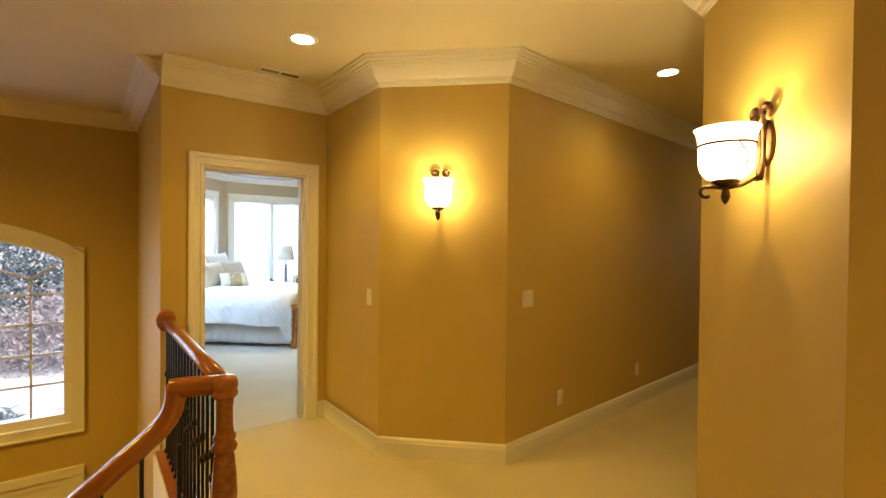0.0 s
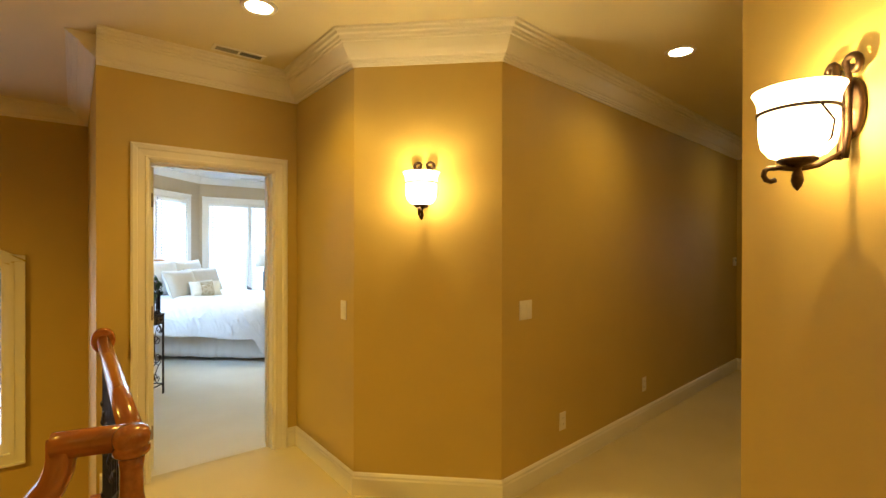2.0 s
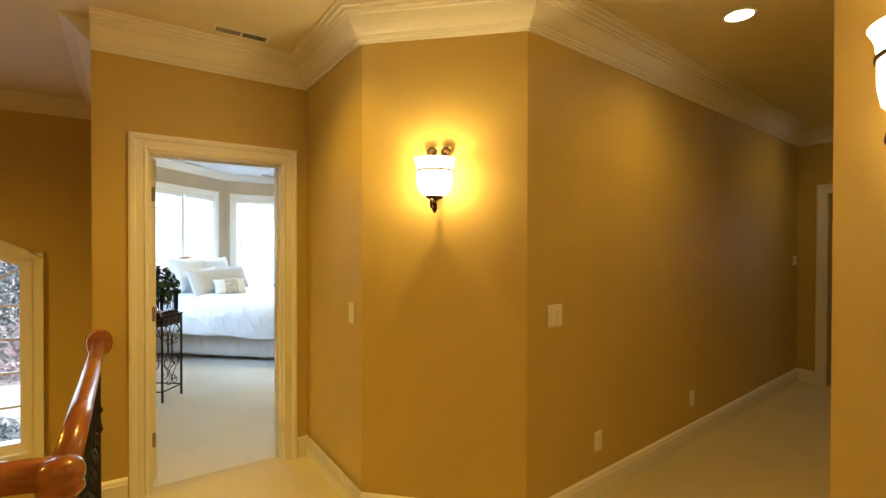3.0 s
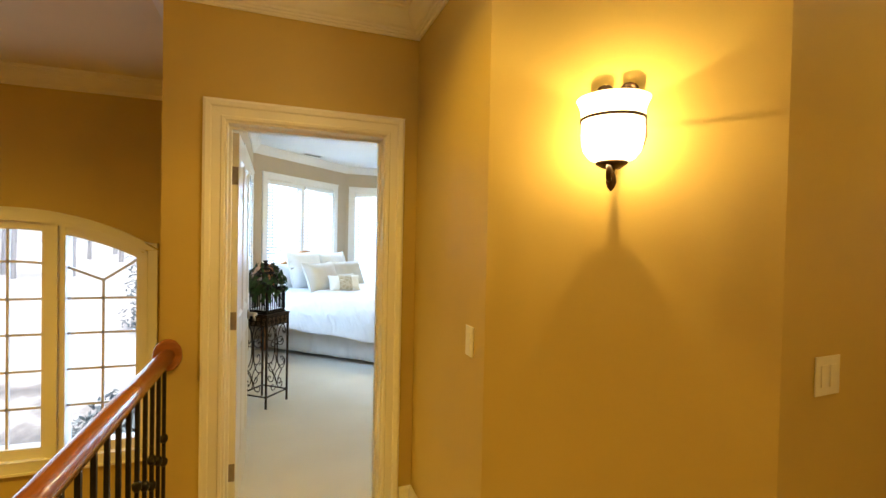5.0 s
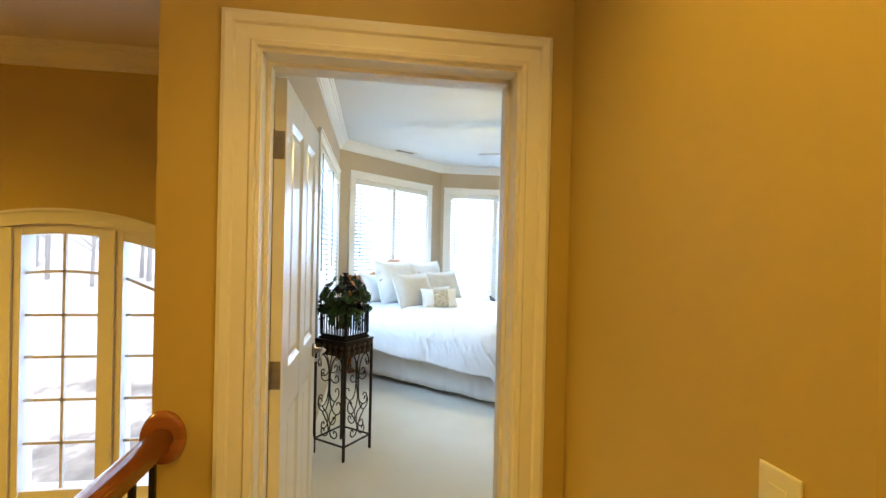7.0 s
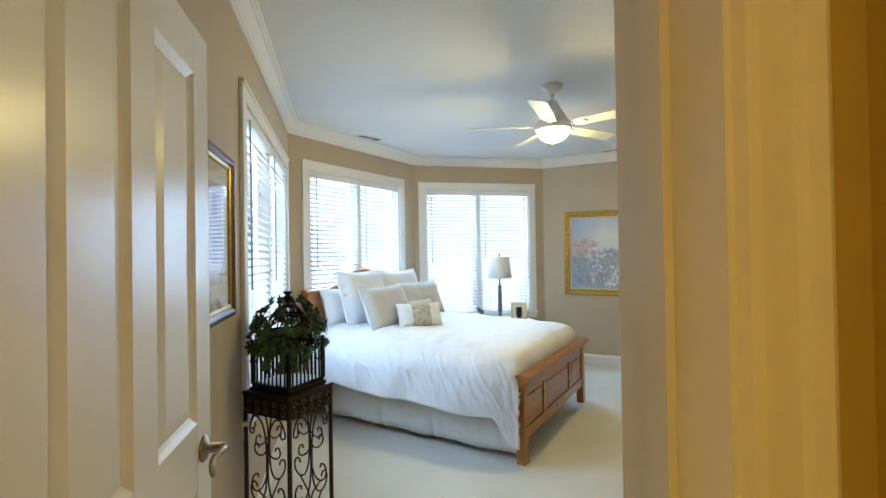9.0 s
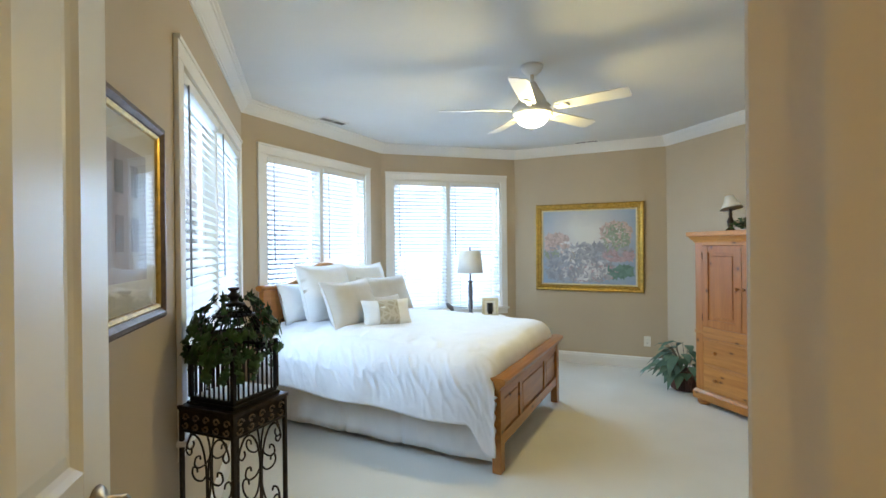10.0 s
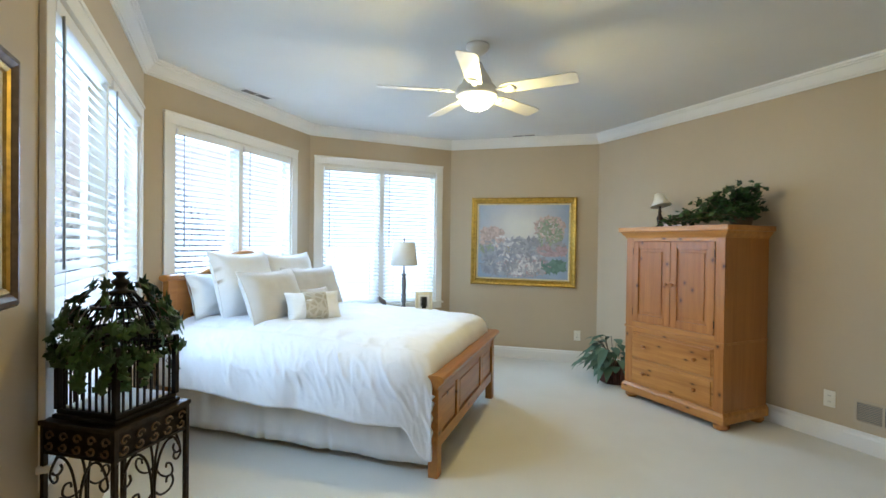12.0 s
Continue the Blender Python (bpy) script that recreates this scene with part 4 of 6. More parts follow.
def plate(m, kind):
    """A wall plate: x along the wall, z up, facing -y."""
    w = 0.12 if kind == "double" else 0.072
    label = {"single": "ivory rocker light switch", "double": "ivory double rocker light switch", "outlet": "ivory duplex power outlet"}[kind]
    top = thing("power_outlet" if kind == "outlet" else "light_switch", m, label, "outlet" if kind == "outlet" else "switch", "wall plates")
    part("plate", boxed(-w / 2, -0.006, -0.058, w / 2, -0.0005, 0.058, 0.003), PLASTIC, top)
    if kind == "outlet":
        for z in (-0.02, 0.02):
            s = part("socket", boxed(-0.016, -0.0085, z - 0.014, 0.016, -0.006, z + 0.014, 0.002), PLASTIC, top)
            for x in (-0.006, 0.006):
                part("slot", boxed(x - 0.001, -0.0089, z - 0.004, x + 0.001, -0.0086, z + 0.005), IRON, s)
    else:
        for x in ((-0.023, 0.023) if kind == "double" else (0,)):
            bm = boxed(x - 0.016, -0.009, -0.033, x + 0.016, -0.006, 0.033, 0.002)
            part("rocker", bm, PLASTIC, top)


fr = lambda i: wall_frame(EDGE[i], EDGE[i + 1])
plate(fr(3) @ pose(3.63 - 2.857, 0, 1.08), "single")
plate(fr(5) @ pose(0.216, 0, 1.088), "double")
plate(fr(5) @ pose(2.871 - 2.255, 0, 0.318), "outlet")
plate(fr(5) @ pose(1.833, 0, 0.32), "outlet")
plate(wall_frame((3.72, 8.97), (5.05, 7.82)) @ pose(1.545, 0, 0.315), "outlet")
plate(wall_frame((5.05, 7.82), (5.05, 3.80)) @ pose(7.82 - 5.54, 0, 0.30), "outlet")
th = thing("thermostat", fr(5) @ pose(4.23, 0, 1.30), "small white wall thermostat", "thermostat")
part("case", boxed(-0.035, -0.025, -0.05, 0.035, -0.0005, 0.05, 0.006), PLASTIC, th)
part("screen", boxed(-0.02, -0.0265, 0.005, 0.02, -0.0248, 0.03), metal("lcd_grey", (0.25, 0.28, 0.25), 0.3, 0.05, 0.0), th, "grey display")


# ---- stair rail, newel and stairs ----
def rail_tube(bm, pts, w=0.031, h=0.03):
    """A moulded handrail: flat-sided below and rounded above, swept along points."""
    prof = [(-0.7, -1.0), (0.7, -1.0), (0.78, -0.55), (1.0, -0.25), (1.02, 0.25), (0.8, 0.72), (0.4, 0.98), (0, 1.05), (-0.4, 0.98), (-0.8, 0.72), (-1.02, 0.25), (-1.0, -0.25), (-0.78, -0.55)]
    pts = [Vector(p) for p in pts]
    rows, side = [], None
    for i, p in enumerate(pts):
        d = (pts[min(i + 1, len(pts) - 1)] - pts[max(i - 1, 0)]).normalized()
        s = d.cross(Vector((0, 0, 1)))
        if s.length < 0.25:
            s = side
        side = s = (s - d * s.dot(d)).normalized()
        up = s.cross(d)
        rows.append([bm.verts.new(p + s * a * w + up * b * h) for a, b in prof])
    k = len(prof)
    for a, b in zip(rows, rows[1:]):
        for j in range(k):
            bm.faces.new((a[j], a[(j + 1) % k], b[(j + 1) % k], b[j])).smooth = True
    bm.faces.new(rows[0][::-1]), bm.faces.new(rows[-1])
    bmesh.ops.recalc_face_normals(bm, faces=bm.faces[:])
    return bm


RX, NY = 0.478, 1.86
SLOPE = 0.80
rail = thing("stair_railing", pose(0, 0, 0), "cherry handrail with black iron balusters above the foyer", "railing")
part("landing_handrail", rail_tube(bmesh.new(), [(RX, 3.618, 0.915), (RX, 3.0, 0.915), (RX, 2.4, 0.915), (RX, NY, 0.915)]), CHERRY, rail)
part("rosette", lathe(bmesh.new(), [(0.0, 0.0), (0.058, 0.0), (0.060, 0.006), (0.056, 0.016), (0.047, 0.02), (0.0, 0.024)], 28), CHERRY_X, rail, "round cherry rosette on the wall", pose(RX, 3.629, 0.915, 90, 0, 0) @ Matrix.Diagonal((1, 1.25, 1, 1)))
pts = [(RX + 0.02, NY, 0.915), (0.40, NY + 0.03, 0.918), (0.345, NY + 0.045, 0.918)]
part("level_fitting", rail_tube(bmesh.new(), pts + [(0.297, NY + 0.055, 0.918)], 0.033, 0.034), CHERRY_X, rail)
ry = NY + 0.055
goose = [(0.318, ry, 0.93), (0.318, ry, 0.885), (0.312, ry, 0.845), (0.296, ry, 0.805), (0.268, ry, 0.77), (0.23, ry, 0.737), (0.18, ry, 0.697)]
goose += [(0.18 - 0.25 * k, ry, 0.697 - SLOPE * 0.25 * k) for k in range(1, 12)]
bm = bmesh.new()
prev_side = Vector((0, 1, 0))
prof = [(-0.7, -1.0), (0.7, -1.0), (0.78, -0.55), (1.0, -0.25), (1.02, 0.25), (0.8, 0.72), (0.4, 0.98), (0, 1.05), (-0.4, 0.98), (-0.8, 0.72), (-1.02, 0.25), (-1.0, -0.25), (-0.78, -0.55)]
rows = []
for i, p in enumerate(goose):
    a, b = Vector(goose[max(i - 1, 0)]), Vector(goose[min(i + 1, len(goose) - 1)])
    d = (b - a).normalized()
    up = prev_side.cross(d) * -1
    rows.append([bm.verts.new(Vector(p) + prev_side * u * 0.033 + up * v * 0.034) for u, v in prof])
for a, b in zip(rows, rows[1:]):
    for j in range(13):
        bm.faces.new((a[j], a[(j + 1) % 13], b[(j + 1) % 13], b[j])).smooth = True
bm.faces.new(rows[0][::-1]), bm.faces.new(rows[-1])
bmesh.ops.recalc_face_normals(bm, faces=bm.faces[:])
part("stair_handrail", bm, CHERRY_X, rail)
part("newel_cap", lathe(bmesh.new(), [(0.0, 0.868), (0.040, 0.87), (0.047, 0.878), (0.047, 0.890), (0.041, 0.897), (0.047, 0.904), (0.048, 0.925), (0.042, 0.942), (0.03, 0.952), (0.0, 0.956)], 24), CHERRY, rail, "", pose(RX - 0.004, NY - 0.012, 0))
NEWEL = [(0.0, 0.0), (0.052, 0.0), (0.052, 0.16), (0.046, 0.17), (0.05, 0.185), (0.044, 0.20), (0.030, 0.23), (0.034, 0.30), (0.043, 0.42), (0.047, 0.50), (0.043, 0.58), (0.036, 0.645), (0.033, 0.66), (0.044, 0.668), (0.047, 0.68), (0.042, 0.692), (0.034, 0.70), (0.041, 0.71), (0.041, 0.722), (0.034, 0.732), (0.030, 0.76), (0.029, 0.83), (0.033, 0.868), (0.0, 0.869)]
part("newel_post", lathe(bmesh.new(), NEWEL, 28), CHERRY, rail, "turned cherry newel post", pose(RX - 0.004, NY - 0.012, 0))
part("shoe_plate", boxed(0.415, NY - 0.06, 0.0, 0.545, 3.628, 0.022, 0.006), CHERRY, rail, "cherry plate under the balusters")


def baluster_mesh(h, knuckle):
    bm = bmesh.new()
    box(bm, -0.0068, -0.0068, 0.0, 0.0068, 0.0068, h)
    box(bm, -0.014, -0.014, 0.0, 0.014, 0.014, 0.028, 0.004)
    for z in ((h * 0.5, h * 0.62) if knuckle else (h * 0.56,)):
        lathe(bm, [(0.0, -0.02), (0.008, -0.02), (0.016, -0.008), (0.017, 0.008), (0.008, 0.02), (0.0, 0.02)], 10, (0, 0, z))
    return bm


one = part("baluster", baluster_mesh(0.868, False), IRON, rail, "black iron baluster", pose(RX, 1.99, 0.02))
two = part("baluster", baluster_mesh(0.868, True), IRON, rail, "black iron baluster with knuckles", pose(RX, 2.095, 0.02))
for k in range(2, 16):
    again((one, two)[k % 2], rail, pose(RX, 1.99 + 0.105 * k, 0.02))
struct("trim_landing_fascia", boxed(0.405, NY + 0.06, -0.30, 0.425, 3.629, -0.003, 0.003), TRIM, "white skirt board along the landing's edge")

stairs = thing("staircase", pose(0, 0, 0), "cherry treads with white risers descending to the foyer", "staircase", "", "structure")
RUN, RISE = 0.236, 0.189
tr = part("tread", boxed(-0.03, 0.0, -0.03, RUN + 0.01, 1.02, 0.0, 0.008), CHERRY_X, stairs, "", pose(0.40 - RUN, 0.92, -RISE))
rs = part("riser", boxed(0, 0.0, -RISE, 0.018, 1.0, -0.031), TRIM, stairs, "", pose(0.40 - 0.02, 0.93, 0.0))
for k in range(1, 15):
    again(tr, stairs, pose(0.40 - RUN * (k + 1), 0.92, -RISE * (k + 1))) if k < 14 else None
    again(rs, stairs, pose(0.40 - 0.02 - RUN * k, 0.93, -RISE * k))
for k in range(0, 12):
    for f in (0.3, 0.8):
        x = 0.40 - RUN * (k + f)
        z0 = -RISE * (k + 1)
        zt = 0.697 - SLOPE * (0.18 - x) - 0.034
        if x > 0.2:
            zt = 0.70
        b = part("baluster", boxed(x - 0.0068, ry - 0.0068, z0, x + 0.0068, ry + 0.0068, zt), IRON, rail)


# ---- bed ----
BED = pose(2.279, 6.171, 0, 0, 0, 46.5)
BW, BL = 1.56, 2.11
bed = thing("bed", BED, "honey pine bed with panelled footboard and arched headboard", "bed")
for x in (0.0, BW - 0.075):
    bm = boxed(x, 0.0, 0.0, x + 0.075, 0.06, 0.53, 0.005)
    part("foot_post", bm, BEDWOOD, bed)
    bm = boxed(x, BL - 0.07, 0.0, x + 0.075, BL - 0.015, 1.09, 0.005)
    part("head_post", bm, BEDWOOD, bed)
bm = bmesh.new()
box(bm, 0.075, 0.008, 0.16, BW - 0.075, 0.052, 0.235, 0.003), box(bm, 0.075, 0.008, 0.47, BW - 0.075, 0.052, 0.53, 0.003)
for x in (0.42, BW - 0.42 - 0.06):
    box(bm, x, 0.0085, 0.235, x + 0.06, 0.0515, 0.47, 0.003)
part("footboard_frame", bm, BEDWOOD, bed)
for x0, x1 in ((0.075, 0.42), (0.48, BW - 0.48), (BW - 0.42, BW - 0.075)):
    bm = boxed(x0, 0.022, 0.235, x1, 0.042, 0.47)
    box(bm, x0 + 0.03, 0.014, 0.265, x1 - 0.03, 0.046, 0.44, 0.006)
    part("footboard_panel", bm, BEDWOOD, bed)
# rolled cap that leans outwards over the footboard
bm = bmesh.new()
cap = [(0.064, 0.525), (0.002, 0.525), (-0.012, 0.548), (-0.034, 0.566), (-0.04, 0.585), (-0.03, 0.598), (-0.004, 0.604), (0.05, 0.604), (0.066, 0.596), (0.068, 0.575)]
a = [bm.verts.new((-0.02, y, z)) for y, z in cap]
b = [bm.verts.new((BW + 0.02, y, z)) for y, z in cap]
for j in range(len(cap)):
    bm.faces.new((a[j], a[(j + 1) % len(cap)], b[(j + 1) % len(cap)], b[j]))
bm.faces.new(a[::-1]), bm.faces.new(b)
bmesh.ops.recalc_face_normals(bm, faces=bm.faces[:])
part("footboard_cap", bm, BEDWOOD, bed)


def head_top(x):
    u = abs(x - BW / 2) / (BW / 2)
    return 1.08 if u > 0.72 else 1.08 + 0.17 * (0.5 + 0.5 * math.cos(math.pi * min(1, u / 0.72)))


bm = bmesh.new()
rows = []
for k in range(41):
    x = 0.03 + (BW - 0.06) * k / 40
    rows.append([bm.verts.new((x, y, z)) for y, z in ((BL - 0.055, 0.25), (BL - 0.055, head_top(x)), (BL - 0.025, head_top(x)), (BL - 0.025, 0.25))])
for p, q in zip(rows, rows[1:]):
    for j in range(4):
        bm.faces.new((p[j], p[(j + 1) % 4], q[(j + 1) % 4], q[j]))
bm.faces.new(rows[0]), bm.faces.new(rows[-1][::-1])
bmesh.ops.recalc_face_normals(bm, faces=bm.faces[:])
part("headboard", bm, BEDWOOD, bed)
bm = bmesh.new()
tube(bm, [(-0.025 + (BW + 0.05) * k / 40, BL - 0.045, head_top(-0.025 + (BW + 0.05) * k / 40) + 0.014) for k in range(41)], 0.040, 8, 0.6)
part("headboard_cap", bm, BEDWOOD, bed)
for x in (0.062, BW - 0.087):
    part("side_rail", boxed(x, 0.06, 0.20, x + 0.025, BL - 0.07, 0.32), BEDWOOD, bed)
part("box_spring", boxed(0.088, 0.07, 0.20, BW - 0.088, BL - 0.08, 0.44, 0.02), SKIRT, bed)
part("mattress", boxed(0.05, 0.07, 0.445, BW - 0.05, BL - 0.08, 0.70, 0.05), LINEN, bed)

# gathered skirt below the duvet
bm = bmesh.new()
prev = None
for k in range(121):
    y = 0.05 + (BL - 0.12) * k / 120
    w = 0.004 * math.sin(k * 0.9) + 0.012 * noise.noise(Vector((y * 5, 1, 0)))
    pleat = 0.02 * math.exp(-((y - 0.75) / 0.02) ** 2) + 0.02 * math.exp(-((y - 1.25) / 0.02) ** 2)
    cur = [bm.verts.new((0.035 + w * f - 0.012 * f + pleat * f, y, 0.42 - (0.365 - 0.005 * math.sin(k * 0.23)) * f)) for f in (0, 0.3, 0.6, 0.85, 1.0)]
    if prev:
        for p, q, r, s in zip(prev, prev[1:], cur, cur[1:]):
            bm.faces.new((p, r, s, q)).smooth = True
    prev = cur
skirt = tagged(part("bed_skirt", bm, SKIRT, None, "", BED), "off-white gathered bed skirt hanging below the duvet", "bed skirt")
so = skirt.modifiers.new("thickness", "SOLIDIFY")
so.thickness = 0.004


# duvet: one draped sheet with folds towards the hem
def ease(a, b, x):
    t = min(1, max(0, (x - a) / (b - a)))
    return t * t * (3 - 2 * t)


bm = bmesh.new()
NX, NYD = 120, 220
grid = []
for j in range(NYD + 1):
    y = 0.015 + 1.98 * j / NYD
    row = []
    toe = 1 - ease(0.0, 0.42, y)
    topz = 0.775 - 0.035 * ease(1.2, 0.3, y) - 0.05 * (1 - ease(0.0, 0.30, y)) ** 2
    hem = 0.355 - 0.025 * math.sin(y * 2.1) - 0.20 * (1 - ease(0.05, 0.20, y)) - 0.03 * (1 - ease(0.2, 0.7, y))
    for i in range(NX + 1):
        s = i / NX
        if s < 0.34:
            f = s / 0.34
            drop = 1 - f
            x = 0.075 - 0.155 * math.sin(min(1, drop * 1.5) * math.pi / 2) - 0.045 * drop + 0.05 * drop * toe
            z = hem + (topz - 0.012 - hem) * (1 - drop ** 1.55)
            fold = drop ** 0.8
            ph = y * 15 + 2.6 * noise.noise(Vector((y * 2.5, drop * 1.4, 3))) + 1.7 * drop
            x += fold * (0.004 * math.sin(ph) + 0.024 * noise.noise(Vector((y * 5, drop * 2, 0))))
            z += 0.008 * drop * math.sin(y * 8 + 1)
            slant = y + 0.30 * drop * noise.noise(Vector((y * 1.3, 7, 0)))
            crease = 1 - abs(noise.noise(Vector((slant * 7 + drop * 2, drop * 1.6, 11)))) * 2.4
            fine = 1 - abs(noise.noise(Vector((slant * 17 + drop * 4, drop * 3.4, 4)))) * 2.4
            body = math.sin(math.pi * min(1, f * 0.95 + 0.06)) ** 0.7
            x -= body * (0.012 * max(0, crease) ** 4 + 0.008 * max(0, fine) ** 4)
        else:
            f = (s - 0.34) / 0.66
            x = 0.075 + (BW - 0.14) * f
            z = topz - 0.012 + 0.035 * math.sin(min(1, f / 0.10) * math.pi / 2) * (1 - ease(0.88, 1.0, f) ** 2) - 0.12 * ease(0.94, 1.0, f) ** 2
            z += 0.010 * noise.noise(Vector((x * 3, y * 3, 5))) + 0.005 * noise.noise(Vector((x * 9, y * 9, 2)))
            edge = 1 - ease(0.0, 0.25, f)
            z += 0.007 * max(0, 1 - abs(noise.noise(Vector((x * 5 + y * 2, y * 6 - x * 3, 8)))) * 2.6) ** 2 * (0.35 + edge)
            z += edge * 0.006 * math.sin(y * 26 + 3 * noise.noise(Vector((y * 4, 1, 1))))
        turn = max(0.0, (0.14 - y) / 0.125)
        lay = (1 - max(0.0, 1 - s / 0.34)) ** 2
        z -= lay * 0.15 * turn ** 2.2
        y_at = y + lay * (0.14 - 0.105 * math.sin(turn * 1.9) - y) * (turn > 0)
        row.append(bm.verts.new((x, y_at + (0.012 * noise.noise(Vector((s * 8, 4, y * 3)))), z)))
    grid.append(row)
for a, b in zip(grid, grid[1:]):
    for i in range(NX):
        bm.faces.new((a[i], a[i + 1], b[i + 1], b[i])).smooth = True
bmesh.ops.recalc_face_normals(bm, faces=bm.faces[:])
duvet = tagged(part("duvet", bm, LINEN, None, "", BED), "rumpled white duvet draped over the bed", "duvet")
so = duvet.modifiers.new("thickness", "SOLIDIFY")
so.thickness, so.offset = 0.022, -1


def pillow(w, h, t, m, material, label, flange=0.0, band=None, name="pillow"):
    """A stuffed cushion: x across, z up, y through it."""
    bm = bmesh.new()
    n = 18
    ph = rng.uniform(0, 9)
    for side in (-1, 1):
        g = []
        for j in range(n + 1):
            r = []
            for i in range(n + 1):
                u, v = 2 * i / n - 1, 2 * j / n - 1
                x = w / 2 * u * (1 - 0.075 * (1 - v * v))
                z = h / 2 * v * (1 - 0.075 * (1 - u * u))
                e = max(0.0, (1 - u ** 4) * (1 - v ** 4))
                y = side * (t / 2 * e ** 0.55 + 0.003)
                y += side * 0.012 * e * noise.noise(Vector((u * 2.2 + ph, v * 2.2, ph))) + side * 0.006 * noise.noise(Vector((u * 6 + ph, v * 6, 1)))
                z -= 0.02 * h * (1 - u * u)
                r.append(bm.verts.new((x, y, z)))
            g.append(r)
        for a, b in zip(g, g[1:]):
            for i in range(n):
                bm.faces.new((a[i], a[i + 1], b[i + 1], b[i])).smooth = True
    bmesh.ops.remove_doubles(bm, verts=bm.verts[:], dist=0.0005)
    edge = [x for x in bm.edges if len(x.link_faces) == 1]
    if edge:
        bmesh.ops.bridge_loops(bm, edges=edge)
    bmesh.ops.recalc_face_normals(bm, faces=bm.faces[:])
    ob = tagged(part(name, bm, material, None, "", m), label, "pillow", "pillows on the bed")
    if flange:
        bm = bmesh.new()
        ring = []
        for k in range(65):
            a = k / 64 * 4
            c, f = int(a) % 4, a - int(a)
            u, v = ((2 * f - 1, -1), (1, 2 * f - 1), (1 - 2 * f, 1), (-1, 1 - 2 * f))[c]
            ring.append((w / 2 * u * (1 - 0.075 * (1 - v * v)), 0.0, h / 2 * v * (1 - 0.075 * (1 - u * u)) - 0.02 * h * (1 - u * u)))
        tube(bm, ring, 0.006, 6)
        part("piping", bm, material, ob)
    if band:
        bm = bmesh.new()
        g = []
        for j in range(n + 1):
            r = []
            for i in range(9):
                u, v = (2 * i / 8 - 1) * 0.42, (2 * j / n - 1) * 0.985
                e = (1 - u ** 4) * (1 - v ** 4)
                x = w / 2 * u * (1 - 0.075 * (1 - v * v))
                z = h / 2 * v * (1 - 0.075 * (1 - u * u)) - 0.02 * h * (1 - u * u)
                r.append(bm.verts.new((x, -(t / 2 * max(0, e) ** 0.55 + 0.013), z)))
            g.append(r)
        for a, b in zip(g, g[1:]):
            for i in range(8):
                bm.faces.new((a[i], a[i + 1], b[i + 1], b[i])).smooth = True
        part("embroidered_band", bm, band, ob, "beige band with a pale scroll motif")
    return ob


m, n, l, b = shader("embroidered_linen", 0.85, 0, 0.15)
v = n.new("ShaderNodeTexVoronoi")
v.inputs["Scale"].default_value = 22
v.feature = "DISTANCE_TO_EDGE"
tc = n.new("ShaderNodeTexCoord")
l.new(tc.outputs["Object"], v.inputs["Vector"])
r = ramp(n, l, v.outputs["Distance"], [(0.08, (0.53, 0.49, 0.41)), (0.2, (0.41, 0.37, 0.29))])
l.new(r.outputs[0], b.inputs["Base Color"])
bump(n, l, b, v.outputs["Distance"], 0.3, 0.003)
EMBROID = m
WHITE_P = cloth("white_sham", (0.78, 0.78, 0.77), 600, 0.03, 10, 0.35)
for w, h, t, x, y, z, lean, yaw, mt, lb, fl, bd in (
    (0.64, 0.36, 0.17, 0.53, 1.93, 0.95, -18, 0, WHITE_P, "off-white sleeping pillow stood against the headboard", 0, None),
    (0.64, 0.36, 0.17, 1.20, 1.94, 0.95, -18, 2, WHITE_P, "off-white sleeping pillow stood against the headboard", 0, None),
    (0.66, 0.54, 0.19, 0.60, 1.77, 1.025, -16, 3, WHITE_P, "large white square pillow with a corded edge", 1, None),
    (0.64, 0.52, 0.19, 1.22, 1.80, 1.015, -17, -4, WHITE_P, "large white square pillow with a corded edge", 1, None),
    (0.66, 0.41, 0.18, 0.53, 1.44, 0.955, -22, 4, SHEET, "pale grey linen pillow with a flanged edge", 1, None),
    (0.64, 0.40, 0.17, 1.22, 1.55, 0.955, -24, -10, SHEET, "pale grey linen pillow with a flanged edge", 1, None),
    (0.36, 0.22, 0.11, 0.95, 1.36, 0.875, -24, -12, SHEET, "small grey linen cushion", 0, None),
    (0.42, 0.235, 0.13, 0.60, 1.135, 0.88, -26, -38, WHITE_P, "small white oblong cushion with an embroidered beige band", 0, EMBROID),
):
    pillow(w, h, t, BED @ pose(x - 0.09, y + 0.045, z, lean, 0, yaw), mt, lb, fl, bd, "cushion" if w < 0.5 else "pillow")


# ---- armoire ----
AW, AD = 0.92, 0.53
arm = thing("armoire", pose(4.485, 6.405, 0, 0, 0, -90), "knotty pine armoire with two doors over two drawers", "armoire")
H2 = AW / 2
for x in (-H2, H2 - 0.022):
    part("side_panel", boxed(x, 0.02, 0.13, x + 0.022, AD, 1.44), PINE_S, arm)
part("back_panel", boxed(-H2 + 0.022, AD - 0.015, 0.13, H2 - 0.022, AD, 1.44), PINE, arm)
part("bottom_board", boxed(-H2 + 0.022, 0.03, 0.13, H2 - 0.022, AD - 0.015, 0.15), PINE_H, arm)
for x in (-H2, H2 - 0.075):
    part("face_stile", boxed(x, 0.0, 0.13, x + 0.075, 0.02, 1.44, 0.002), PINE, arm)
for z0, z1 in ((0.13, 0.14), (0.364, 0.372), (0.602, 0.695), (1.41, 1.44)):
    part("face_rail", boxed(-H2 + 0.075, 0.001, z0, H2 - 0.075, 0.02, z1, 0.0015), PINE_H, arm)
bm = bmesh.new()
